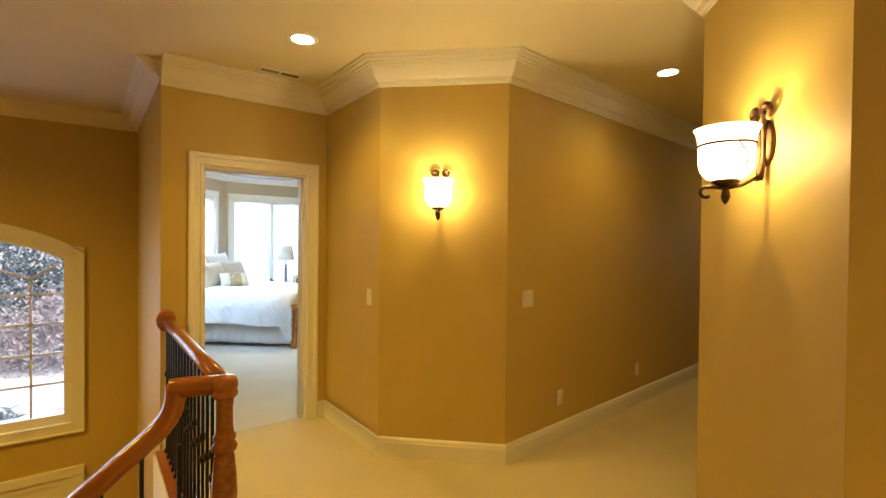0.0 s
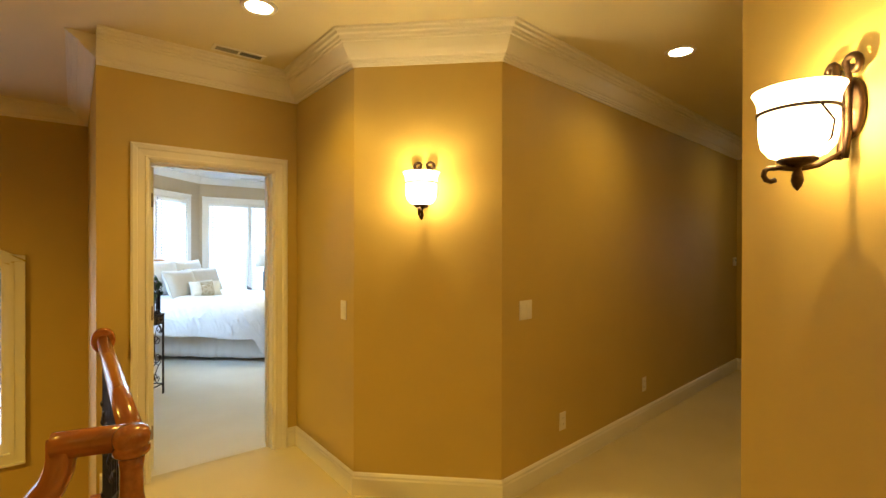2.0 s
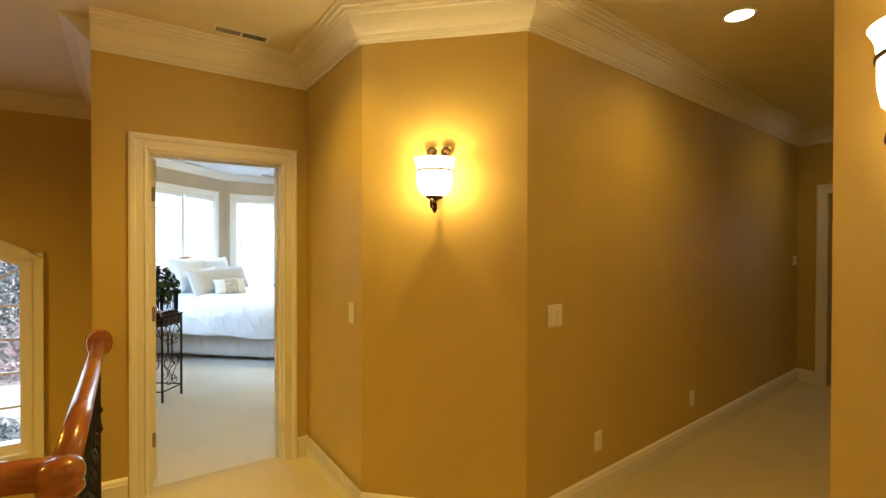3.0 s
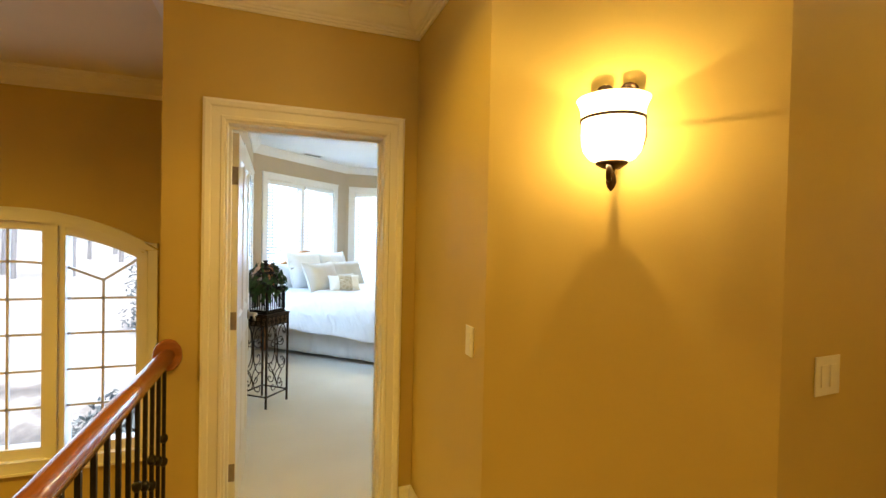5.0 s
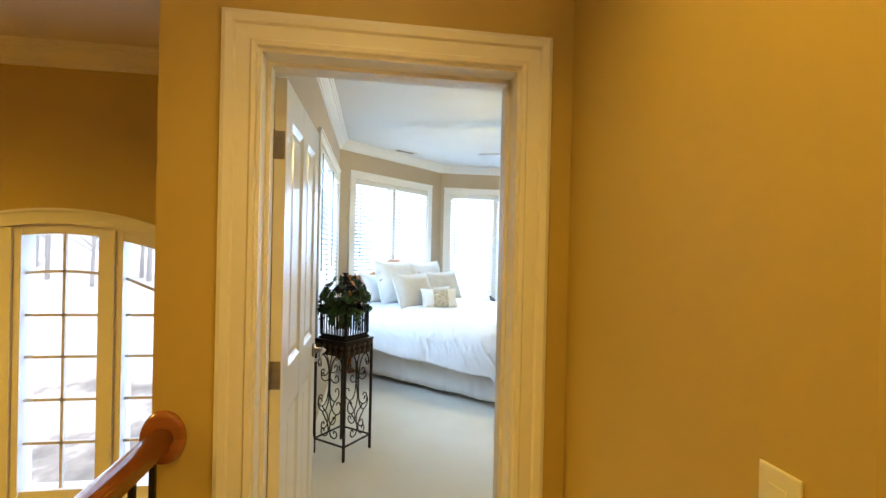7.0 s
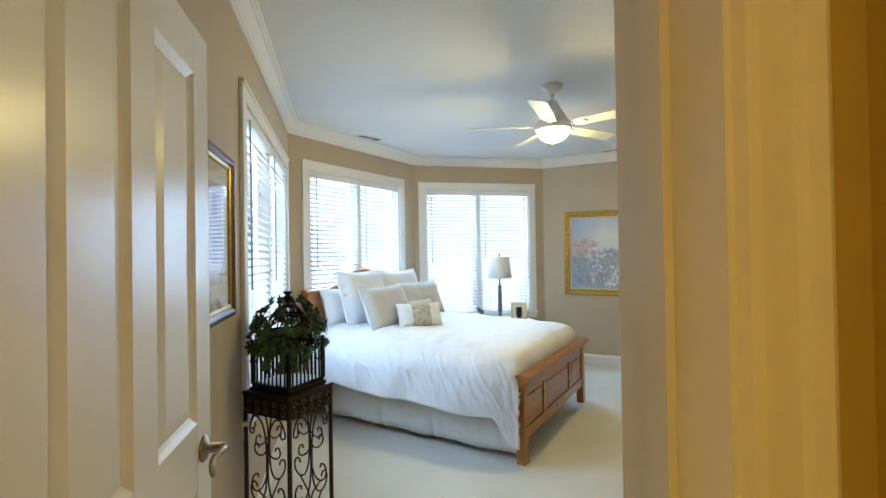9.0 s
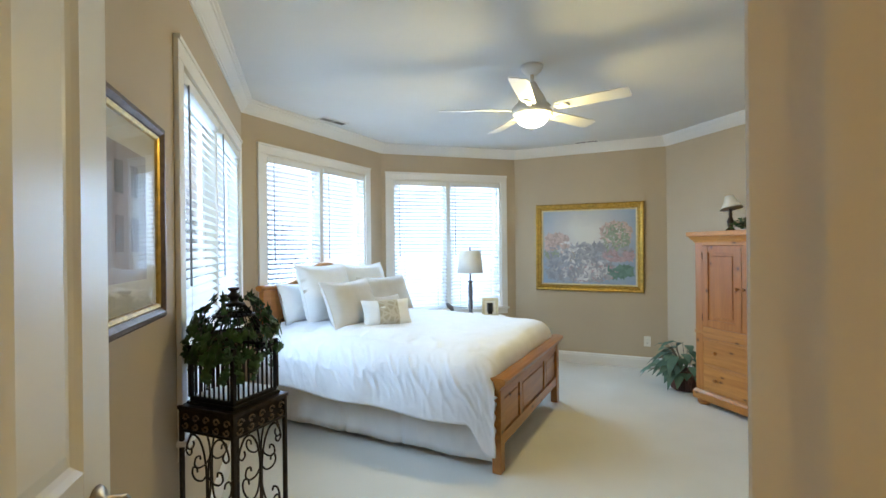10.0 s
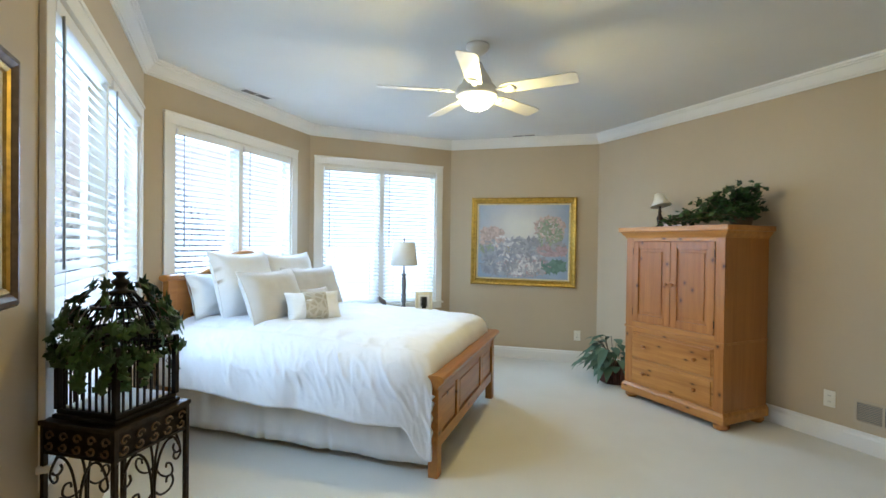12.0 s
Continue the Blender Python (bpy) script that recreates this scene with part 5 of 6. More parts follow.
box(bm, -H2 - 0.008, -0.008, 0.635, H2 + 0.008, 0.0, 0.655, 0.004)
box(bm, -H2 - 0.008, 0.0, 0.635, -H2, AD, 0.655, 0.004), box(bm, H2, 0.0, 0.635, H2 + 0.008, AD, 0.655, 0.004)
part("waist_moulding", bm, PINE_H, arm)


def ring_mould(prof, name, material):
    path = [(H2, AD), (H2, 0.0), (-H2, 0.0), (-H2, AD)]
    return part(name, sweep(bmesh.new(), path[::-1], prof), material, arm)


ring_mould([(-0.02, 1.435), (0.004, 1.435), (0.01, 1.45), (0.026, 1.468), (0.036, 1.488), (0.05, 1.492), (0.052, 1.53), (-0.02, 1.53)], "cornice", PINE_H)
part("top_board", boxed(-H2 - 0.03, -0.03, 1.5, H2 + 0.03, AD - 0.004, 1.528), PINE_H, arm)
ring_mould([(-0.02, 0.052), (0.020, 0.052), (0.020, 0.112), (0.014, 0.122), (0.005, 0.134), (-0.02, 0.134)], "plinth", PINE_H)
for x in (-H2 + 0.04, H2 - 0.04):
    for y in (0.05, AD - 0.06):
        part("bun_foot", lathe(bmesh.new(), [(0.0, 0.0), (0.04, 0.0), (0.055, 0.014), (0.057, 0.03), (0.044, 0.053), (0.0, 0.053)], 18), PINE, arm, "", pose(x, y, 0))
for s in (-1, 1):
    x0, x1 = (-H2 + 0.078, -0.002) if s < 0 else (0.002, H2 - 0.078)
    bm = bmesh.new()
    box(bm, x0, -0.004, 0.698, x0 + 0.058, 0.018, 1.407, 0.003), box(bm, x1 - 0.058, -0.004, 0.698, x1, 0.018, 1.407, 0.003)
    box(bm, x0 + 0.058, -0.0035, 0.698, x1 - 0.058, 0.018, 0.765, 0.003), box(bm, x0 + 0.058, -0.0035, 1.345, x1 - 0.058, 0.018, 1.407, 0.003)
    d = part("door", bm, PINE, arm)
    bm = boxed(x0 + 0.058, 0.009, 0.765, x1 - 0.058, 0.016, 1.345)
    box(bm, x0 + 0.085, 0.001, 0.792, x1 - 0.085, 0.012, 1.318, 0.006)
    part("door_panel", bm, PINE, d)
    part("knob", lathe(bmesh.new(), [(0.0, 0.0), (0.007, 0.0), (0.007, 0.012), (0.014, 0.018), (0.015, 0.026), (0.009, 0.032), (0.0, 0.033)], 14), PINE, d, "turned pine knob", pose(0.03 * s, -0.004, 1.05, 90, 0, 0))
    for z in (0.78, 1.32):
        part("hinge", boxed(x0 - 0.002 if s < 0 else x1 - 0.003, -0.007, z - 0.03, x0 + 0.003 if s < 0 else x1 + 0.002, -0.003, z + 0.03), BRONZE, d)
for z0, z1 in ((0.143, 0.362), (0.375, 0.60)):
    bm = boxed(-H2 + 0.077, 0.0, z0, H2 - 0.077, 0.018, z1, 0.002)
    box(bm, -H2 + 0.092, -0.008, z0 + 0.014, H2 - 0.092, 0.002, z1 - 0.014, 0.005)
    d = part("drawer", bm, PINE_H, arm)
    for x in (-0.24, 0.24):
        part("knob", lathe(bmesh.new(), [(0.0, 0.0), (0.008, 0.0), (0.008, 0.012), (0.016, 0.019), (0.017, 0.027), (0.01, 0.034), (0.0, 0.035)], 14), PINE, d, "turned pine knob", pose(x, -0.008, (z0 + z1) / 2, 90, 0, 0))


# ---- leaves ----
IVY = leaf_material("ivy_leaf", (0.010, 0.032, 0.012), (0.055, 0.13, 0.038))
LILY = leaf_material("broad_leaf", (0.035, 0.085, 0.05), (0.16, 0.26, 0.18))
VINE = wood("vine_stem", (0.06, 0.04, 0.02), (0.14, 0.10, 0.05), 6)


def ivy_leaf(bm, c, q, s):
    out = [(0, -0.35), (0.35, -0.5), (0.62, -0.1), (0.34, 0.1), (0.42, 0.5), (0.16, 0.42), (0, 0.95), (-0.16, 0.42), (-0.42, 0.5), (-0.34, 0.1), (-0.62, -0.1), (-0.35, -0.5)]
    mid = bm.verts.new(c + q @ Vector((0, 0, 0.12 * s)))
    vs = [bm.verts.new(c + q @ Vector((x * s, y * s, -0.08 * s * abs(x)))) for x, y in out]
    for i in range(12):
        bm.faces.new((mid, vs[i], vs[(i + 1) % 12]))


def pad_leaf(bm, base, tip_dir, length, width, droop):
    """A broad pointed leaf from its stalk, arching over."""
    side = tip_dir.cross(Vector((0, 0, 1))).normalized()
    prev = None
    for k in range(7):
        f = k / 6
        c = base + tip_dir * length * f + Vector((0, 0, -droop * f * f * length))
        w = width * math.sin(math.pi * (0.06 + 0.94 * f) ** 0.8) * 0.5
        cur = [bm.verts.new(c - side * w + Vector((0, 0, 0.15 * w))), bm.verts.new(c - Vector((0, 0, 0.1 * w))), bm.verts.new(c + side * w + Vector((0, 0, 0.15 * w)))]
        if prev:
            for a in (0, 1):
                bm.faces.new((prev[a], prev[a + 1], cur[a + 1], cur[a])).smooth = True
        prev = cur


def smooth(pts, n=5):
    """Points of a flowing curve through the given (x, z) points."""
    out = []
    for i in range(len(pts) - 1):
        p = [Vector(pts[min(max(j, 0), len(pts) - 1)]) for j in (i - 1, i, i + 1, i + 2)]
        for k in range(n):
            t = k / n
            out.append(0.5 * (2 * p[1] + (p[2] - p[0]) * t + (2 * p[0] - 5 * p[1] + 4 * p[2] - p[3]) * t * t + (3 * p[1] - p[0] - 3 * p[2] + p[3]) * t ** 3))
    return out + [Vector(pts[-1])]


# ---- plant stand with birdcage ----
SM = pose(0.848, 5.595, 0, 0, 0, 51)
SH = 0.136
stand = thing("plant_stand", SM, "dark wrought-iron plant stand with scrolled sides", "plant stand")
IRONB = metal("aged_iron", (0.036, 0.025, 0.018), 0.45, 0.4, 0.7)
# fretwork bronze is lightened to paint in the scrolls' metallic highlights
FRET = metal("highlit_bronze", (0.22, 0.15, 0.095), 0.32, 0.3, 0.9)
for x in (-1, 1):
    for y in (-1, 1):
        bm = boxed(x * SH - 0.0075, y * SH - 0.0075, 0, x * SH + 0.0075, y * SH + 0.0075, 0.79, 0.002)
        part("leg", bm, IRONB, stand)
for k in range(4):
    rot = Matrix.Rotation(radians(90 * k), 4, "Z")
    part("lower_bar", boxed(-SH, -SH - 0.005, 0.095, SH, -SH + 0.005, 0.105), IRONB, stand, "", rot)
    bm = boxed(-SH, -SH - 0.006, 0.70, SH, -SH + 0.006, 0.708)
    box(bm, -SH, -SH - 0.006, 0.777, SH, -SH + 0.006, 0.786), box(bm, -SH, -SH + 0.004, 0.708, SH, -SH + 0.007, 0.777)
    part("apron", bm, IRONB, stand, "", rot)
    bm = bmesh.new()
    for i in range(5):
        cx = -SH + 0.028 + i * 0.054
        for s in (-1, 1):
            tube(bm, [(x, -SH - 0.006, z) for x, _, z in spiral((cx, 0, 0.7425 + 0.014 * s), 0.017, 0.004, s * 1.57 - 1.5, s * 1.57 + 4.4, 12)], 0.0032, 6)
    part("apron_fretwork", bm, FRET, stand, "pierced scrollwork band", rot)
    for s in (-1, 1):
        bm = bmesh.new()
        y = -SH
        def arcpts(pts):
            return [(s * x, y, z) for x, z in smooth(pts)]
        big = [(0.105, 0.655), (0.082, 0.69), (0.052, 0.688), (0.026, 0.655), (0.010, 0.60), (0.004, 0.54), (0.004, 0.44), (0.012, 0.37), (0.034, 0.32), (0.066, 0.305), (0.095, 0.325), (0.104, 0.36), (0.092, 0.388), (0.072, 0.388), (0.066, 0.37)]
        tube(bm, arcpts(big), 0.0042, 6)
        tube(bm, arcpts([(0.105, 0.655), (0.112, 0.625), (0.096, 0.61), (0.082, 0.622), (0.086, 0.64)]), 0.0038, 6)
        tube(bm, arcpts([(0.008, 0.54), (0.03, 0.52), (0.062, 0.52), (0.08, 0.54), (0.074, 0.565), (0.056, 0.566), (0.052, 0.55)]), 0.0038, 6)
        tube(bm, arcpts([(0.066, 0.305), (0.045, 0.275), (0.016, 0.235), (0.006, 0.19), (0.02, 0.15), (0.05, 0.14), (0.07, 0.16), (0.066, 0.185), (0.048, 0.188), (0.044, 0.172)]), 0.0042, 6)
        part("side_scroll", bm, IRONB, stand, "", rot)
part("top_tray", boxed(-SH - 0.012, -SH - 0.012, 0.786, SH + 0.012, SH + 0.012, 0.802, 0.004), IRONB, stand)

cage = thing("birdcage", SM @ pose(0, 0, 0.8025), "dark brown domed wire birdcage on the iron stand", "birdcage")
CAGE = metal("cage_brown", (0.014, 0.010, 0.009), 0.5, 0.35, 0.5)
CH = 0.112
bm = boxed(-CH - 0.012, -CH - 0.012, 0, CH + 0.012, CH + 0.012, 0.014, 0.004)
box(bm, -CH - 0.004, -CH - 0.004, 0.014, CH + 0.004, CH + 0.004, 0.03, 0.004)
part("cage_base", bm, CAGE, cage)
part("cage_tray", boxed(-CH + 0.008, -CH + 0.008, 0.03, CH - 0.008, CH - 0.008, 0.034), SLAT, cage, "pale tray liner")
wire = None
for k in range(4):
    rot = Matrix.Rotation(radians(90 * k), 4, "Z")
    for i in range(9):
        x = -CH + 2 * CH * i / 9
        mm = rot @ pose(x, -CH, 0.03)
        if wire is None:
            wire = part("wire", boxed(-0.0030, -0.0030, 0, 0.0030, 0.0030, 0.20, 0.001), CAGE, cage, "", mm)
        else:
            again(wire, cage, mm)
    part("corner_post", boxed(-0.0085, -0.0085, 0, 0.0085, 0.0085, 0.205, 0.002), CAGE, cage, "", rot @ pose(-CH, -CH, 0.028))
    for z in (0.20,):
        part("cross_band", boxed(-CH, -CH - 0.005, z, CH, -CH + 0.005, z + 0.012, 0.002), CAGE, cage, "", rot)
for k in range(20):
    a = 2 * math.pi * k / 20
    bm = bmesh.new()
    c, s = math.cos(a), math.sin(a)
    kk = 1 / max(abs(c), abs(s))
    tube(bm, [(CH * kk * c, CH * kk * s, 0.21), (0.118 * c * 1.02, 0.118 * s * 1.02, 0.26), (0.095 * c, 0.095 * s, 0.315), (0.06 * c, 0.06 * s, 0.36), (0.04 * c, 0.04 * s, 0.385)], 0.0024, 5)
    part("dome_wire", bm, CAGE, cage)
for z, r in ((0.262, 0.121), (0.34, 0.078)):
    part("hoop", lathe(bmesh.new(), [(r - 0.004, z), (r + 0.004, z), (r + 0.004, z + 0.007), (r - 0.004, z + 0.007), (r - 0.004, z)], 24), CAGE, cage)
part("finial", lathe(bmesh.new(), [(0.0, 0.38), (0.042, 0.38), (0.044, 0.388), (0.02, 0.395), (0.014, 0.405), (0.024, 0.415), (0.026, 0.425), (0.014, 0.433), (0.012, 0.44), (0.022, 0.446), (0.022, 0.454), (0.0, 0.456)], 18), CAGE, cage)

ivy = thing("ivy_garland", SM @ pose(0, 0, 0.80), "trailing green ivy wound over the birdcage dome", "ivy")
r2 = random.Random(11)
bm, vm = bmesh.new(), bmesh.new()
for s in range(34):
    a = r2.uniform(0, 6.3)
    pts = []
    if s < 17:
        # round the shoulder of the cage
        z, da = r2.uniform(0.21, 0.31), r2.choice((-1, 1)) * r2.uniform(0.10, 0.2)
        for k in range(15):
            a += da + r2.uniform(-0.08, 0.08)
            z = min(0.33, max(0.19, z + r2.uniform(-0.022, 0.020)))
            rad = 0.142 - 0.30 * max(0, z - 0.26) + r2.uniform(-0.018, 0.026)
            pts.append(Vector((rad * math.cos(a), rad * math.sin(a), z)))
    elif s < 27:
        # climbing the dome towards the finial
        z, da = 0.27, r2.uniform(-0.05, 0.05)
        for k in range(9):
            a += da + r2.uniform(-0.07, 0.07)
            z += 0.0165
            rad = 0.128 - 0.085 * (k / 8) ** 1.7 + r2.uniform(0.0, 0.02)
            pts.append(Vector((rad * math.cos(a), rad * math.sin(a), z)))
    else:
        # tips hanging down the bars
        z = 0.22
        for k in range(7):
            a += r2.uniform(-0.06, 0.06)
            z -= r2.uniform(0.010, 0.022)
            rad = 0.146 + r2.uniform(-0.01, 0.018)
            pts.append(Vector((rad * math.cos(a), rad * math.sin(a), z)))
    for p in pts:
        if r2.random() < 0.9:
            an = math.atan2(p.y, p.x)
            q = Euler((r2.uniform(0.5, 1.9), r2.uniform(-0.6, 0.6), an + 1.57 + r2.uniform(-0.9, 0.9))).to_matrix()
            ivy_leaf(bm, p + Vector((math.cos(an), math.sin(an), r2.uniform(-0.6, 0.5))) * 0.018, q, r2.uniform(0.022, 0.044))
    tube(vm, pts, 0.002, 4)
part("foliage", bm, IVY, ivy)
part("vine", vm, VINE, ivy)

# ---- ivy and small lamp on the armoire ----
pot = thing("ivy_planter", pose(4.80, 6.03, 1.529) @ Matrix.Scale(1.13, 4), "dark wicker planter of trailing ivy on the armoire", "potted plant")
part("pot", lathe(bmesh.new(), [(0.0, 0.0), (0.06, 0.0), (0.072, 0.05), (0.075, 0.06), (0.067, 0.06), (0.062, 0.05), (0.0, 0.05)], 20), wood("wicker", (0.03, 0.02, 0.012), (0.09, 0.06, 0.035), 20, (1, 1, 3), 0.8), pot)
bm, vm = bmesh.new(), bmesh.new()
for s in range(84):
    along = r2.random() ** 1.7
    p = Vector((r2.uniform(-0.08, 0.08), r2.uniform(-0.06, 0.06), 0.05))
    goal = Vector((r2.uniform(-0.2, 0.14), -0.09 + 0.72 * along, 0.27 * (1 - along) ** 0.75 * r2.uniform(0.1, 1.0) + 0.02))
    pts = []
    for k in range(11):
        f = k / 10
        q0 = p.lerp(goal, f) + Vector((0, 0, 0.02 * math.sin(math.pi * f))) + Vector((r2.uniform(-0.012, 0.012), r2.uniform(-0.012, 0.012), 0))
        q0.z = max(q0.z, 0.02)
        pts.append(q0)
        for _ in range(2 if k > 1 else 1):
            q = Euler((r2.uniform(-0.4, 1.3), r2.uniform(-0.8, 0.8), r2.uniform(0, 6.3))).to_matrix()
            ivy_leaf(bm, q0 + Vector((r2.uniform(-0.025, 0.025), r2.uniform(-0.025, 0.025), r2.uniform(-0.01, 0.03))), q, r2.uniform(0.022, 0.040))
    tube(vm, pts, 0.0018, 4)
part("foliage", bm, IVY, pot)
part("vine", vm, VINE, pot)

SHADE = cloth("cream_lampshade", (0.80, 0.77, 0.70), 500, 0.03, 12, 0.15)
LAMPB = metal("dark_lamp_base", (0.045, 0.03, 0.024), 0.4, 0.3, 0.5)
sl = thing("small_table_lamp", pose(4.76, 6.745, 1.529), "small dark lamp with a tilted cream bell shade", "table lamp")
part("lamp_base", lathe(bmesh.new(), [(0.0, 0.0), (0.042, 0.0), (0.045, 0.012), (0.03, 0.022), (0.018, 0.04), (0.024, 0.07), (0.03, 0.09), (0.02, 0.115), (0.012, 0.14), (0.017, 0.155), (0.012, 0.17), (0.012, 0.215), (0.0, 0.216)], 18), LAMPB, sl)
part("shade", lathe(bmesh.new(), [(0.092, 0.0), (0.07, 0.03), (0.05, 0.07), (0.036, 0.115), (0.034, 0.115), (0.048, 0.07), (0.068, 0.03), (0.09, 0.0), (0.092, 0.0)], 24), SHADE, sl, "cream bell shade", pose(0, -0.012, 0.205, -13, 0, 0))
part("lamp_socket", lathe(bmesh.new(), [(0.0, 0.2), (0.01, 0.2), (0.01, 0.30), (0.0, 0.30)], 10), LAMPB, sl)

# ---- basket with a broad-leaved plant ----
bk = thing("basket_plant", pose(4.72, 7.22, 0), "broad-leaved green plant in a red-brown bark basket on the carpet", "potted plant")
BASKET = wood("bark_basket", (0.10, 0.035, 0.025), (0.28, 0.12, 0.09), 14, (1, 1, 0.15), 0.75)
hexa = [(0.145 * math.cos(radians(60 * k + 12)), 0.145 * math.sin(radians(60 * k + 12))) for k in range(6)]
bm = bmesh.new()
prism(bm, [(x * 0.9, y * 0.9) for x, y in hexa], 0.0, 0.175)
part("basket", bm, BASKET, bk)
for k in range(6):
    x0, y0 = hexa[k]
    x1, y1 = hexa[(k + 1) % 6]
    for i in range(6):
        f = (i + 0.5) / 6
        bm = bmesh.new()
        tube(bm, [((x0 + (x1 - x0) * f) * 0.92, (y0 + (y1 - y0) * f) * 0.92, 0.0), ((x0 + (x1 - x0) * f) * 0.95, (y0 + (y1 - y0) * f) * 0.95, 0.18 + r2.uniform(0, 0.012))], 0.012, 6)
        part("bark_stave", bm, BASKET, bk)
bm, vm = bmesh.new(), bmesh.new()
for k in range(52):
    a = r2.uniform(1.2, 5.4) if k < 38 else r2.uniform(0, 6.3)
    tilt = r2.uniform(0.1, 1.0)
    ln = r2.uniform(0.08, 0.22)
    base = Vector((0.05 * math.cos(a), 0.05 * math.sin(a), 0.16))
    tip = base + Vector((math.cos(a) * ln * (1.3 - 0.6 * tilt), math.sin(a) * ln * (1.3 - 0.6 * tilt), ln * tilt * 1.1))
    tube(vm, [base, base.lerp(tip, 0.5) + Vector((0, 0, 0.02)), tip], 0.003, 5)
    pad_leaf(bm, tip, Vector((math.cos(a), math.sin(a), r2.uniform(-0.3, 0.25))).normalized(), r2.uniform(0.10, 0.17), r2.uniform(0.075, 0.12), r2.uniform(0.3, 0.9))
for k in range(16):
    a = r2.uniform(1.0, 4.6)
    base = Vector((0.04 * math.cos(a), 0.04 * math.sin(a), 0.16))
    tip = base + Vector((math.cos(a) * r2.uniform(0.03, 0.12), math.sin(a) * r2.uniform(0.03, 0.12), r2.uniform(0.14, 0.32)))
    tube(vm, [base, base.lerp(tip, 0.5) + Vector((0, 0, 0.02)), tip], 0.003, 5)
    pad_leaf(bm, tip, Vector((math.cos(a + 0.4), math.sin(a + 0.4), 0.1)).normalized(), r2.uniform(0.09, 0.15), r2.uniform(0.06, 0.09), r2.uniform(0.4, 1.0))
for k in range(5):
    a = r2.uniform(1.4, 3.4)
    p = Vector((0, 0.02, 0.17))
    pts = [p.copy()]
    for i in range(8):
        p = p + Vector((math.cos(a) * 0.025, math.sin(a) * 0.025, 0.055 - 0.007 * i))
        pts.append(p.copy())
    tube(vm, pts, 0.0025, 5)
    for i in (5, 8):
        pad_leaf(bm, pts[i], Vector((math.cos(a), math.sin(a), 0.2)), 0.09, 0.035, 0.6)
part("foliage", bm, LILY, bk)
part("vine", vm, VINE, bk)

# ---- bedside table with lamp, photo frame and ornament ----
TX, TY, TZ = 2.98, 8.53, 0.615
tb = thing("bedside_table", pose(TX, TY, 0), "round white-painted bedside table under the window", "table")
part("tabletop", lathe(bmesh.new(), [(0.0, TZ - 0.028), (0.37, TZ - 0.028), (0.385, TZ - 0.018), (0.385, TZ - 0.006), (0.378, TZ), (0.0, TZ)], 40), TRIM, tb)
part("pedestal", lathe(bmesh.new(), [(0.0, 0.06), (0.06, 0.06), (0.05, 0.12), (0.035, 0.3), (0.05, 0.46), (0.04, 0.52), (0.1, TZ - 0.028), (0.0, TZ - 0.028)], 20), TRIM, tb)
for k in range(3):
    a = radians(120 * k + 20)
    bm = bmesh.new()
    tube(bm, [(0.03 * math.cos(a), 0.03 * math.sin(a), 0.12), (0.16 * math.cos(a), 0.16 * math.sin(a), 0.08), (0.28 * math.cos(a), 0.28 * math.sin(a), 0.02)], [0.03, 0.024, 0.02], 8)
    part("foot", bm, TRIM, tb)
PEWTER = metal("pewter", (0.16, 0.155, 0.16), 0.45, 0.35, 0.6)
tl = thing("table_lamp", pose(2.95, 8.55, TZ) @ Matrix.Scale(1.07, 4), "turned pewter table lamp with a white drum shade", "table lamp")
part("lamp_base", lathe(bmesh.new(), [(0.0, 0.0), (0.065, 0.0), (0.068, 0.012), (0.05, 0.022), (0.03, 0.034), (0.026, 0.05), (0.016, 0.07), (0.022, 0.10), (0.027, 0.13), (0.02, 0.15), (0.028, 0.17), (0.02, 0.19), (0.024, 0.26), (0.022, 0.33), (0.016, 0.365), (0.028, 0.375), (0.028, 0.385), (0.012, 0.395), (0.009, 0.42), (0.009, 0.62), (0.0, 0.62)], 22), PEWTER, tl)
part("shade", lathe(bmesh.new(), [(0.138, 0.475), (0.112, 0.715), (0.109, 0.715), (0.135, 0.475), (0.138, 0.475)], 36), SHADE, tl, "white drum shade")
part("finial", lathe(bmesh.new(), [(0.0, 0.71), (0.006, 0.71), (0.01, 0.735), (0.006, 0.75), (0.0, 0.765)], 10), PEWTER, tl)
bm = bmesh.new()
for k in range(3):
    a = radians(120 * k)
    tube(bm, [(0, 0, 0.70), (0.11 * math.cos(a), 0.11 * math.sin(a), 0.70)], 0.002, 4)
part("shade_spider", bm, PEWTER, tl)
pf = thing("photo_frame", pose(3.14, 8.42, TZ + 0.006, -14, 0, -18) @ Matrix.Scale(1.25, 4), "silvered photo frame leaning on the bedside table", "photo frame")
bm = bmesh.new()
for x0, x1, z0, z1 in ((-0.075, -0.05, 0, 0.175), (0.05, 0.075, 0, 0.175), (-0.05, 0.05, 0, 0.027), (-0.05, 0.05, 0.148, 0.175)):
    box(bm, x0, -0.008, z0, x1, 0.008, z1, 0.003)
part("frame", bm, metal("pale_gilt", (0.62, 0.57, 0.42), 0.4, 0.15, 0.5), pf)
part("photo_mat", boxed(-0.05, 0.0, 0.027, 0.05, 0.003, 0.148), PLASTIC, pf)
part("photo", boxed(-0.03, -0.0015, 0.045, 0.03, 0.0, 0.13), paint("photo_grey", (0.22, 0.21, 0.20), 0.3, 0.6, 60), pf, "small grey photograph")
part("easel_back", boxed(-0.02, 0.008, 0.012, 0.02, 0.012, 0.13), IRON, pf, "", pose(0, 0, 0, 18, 0, 0))
orn = thing("bird_ornament", pose(2.70, 8.44, TZ) @ Matrix.Scale(1.5, 4), "small grey metal bird ornament on a stem", "ornament")
bm = bmesh.new()
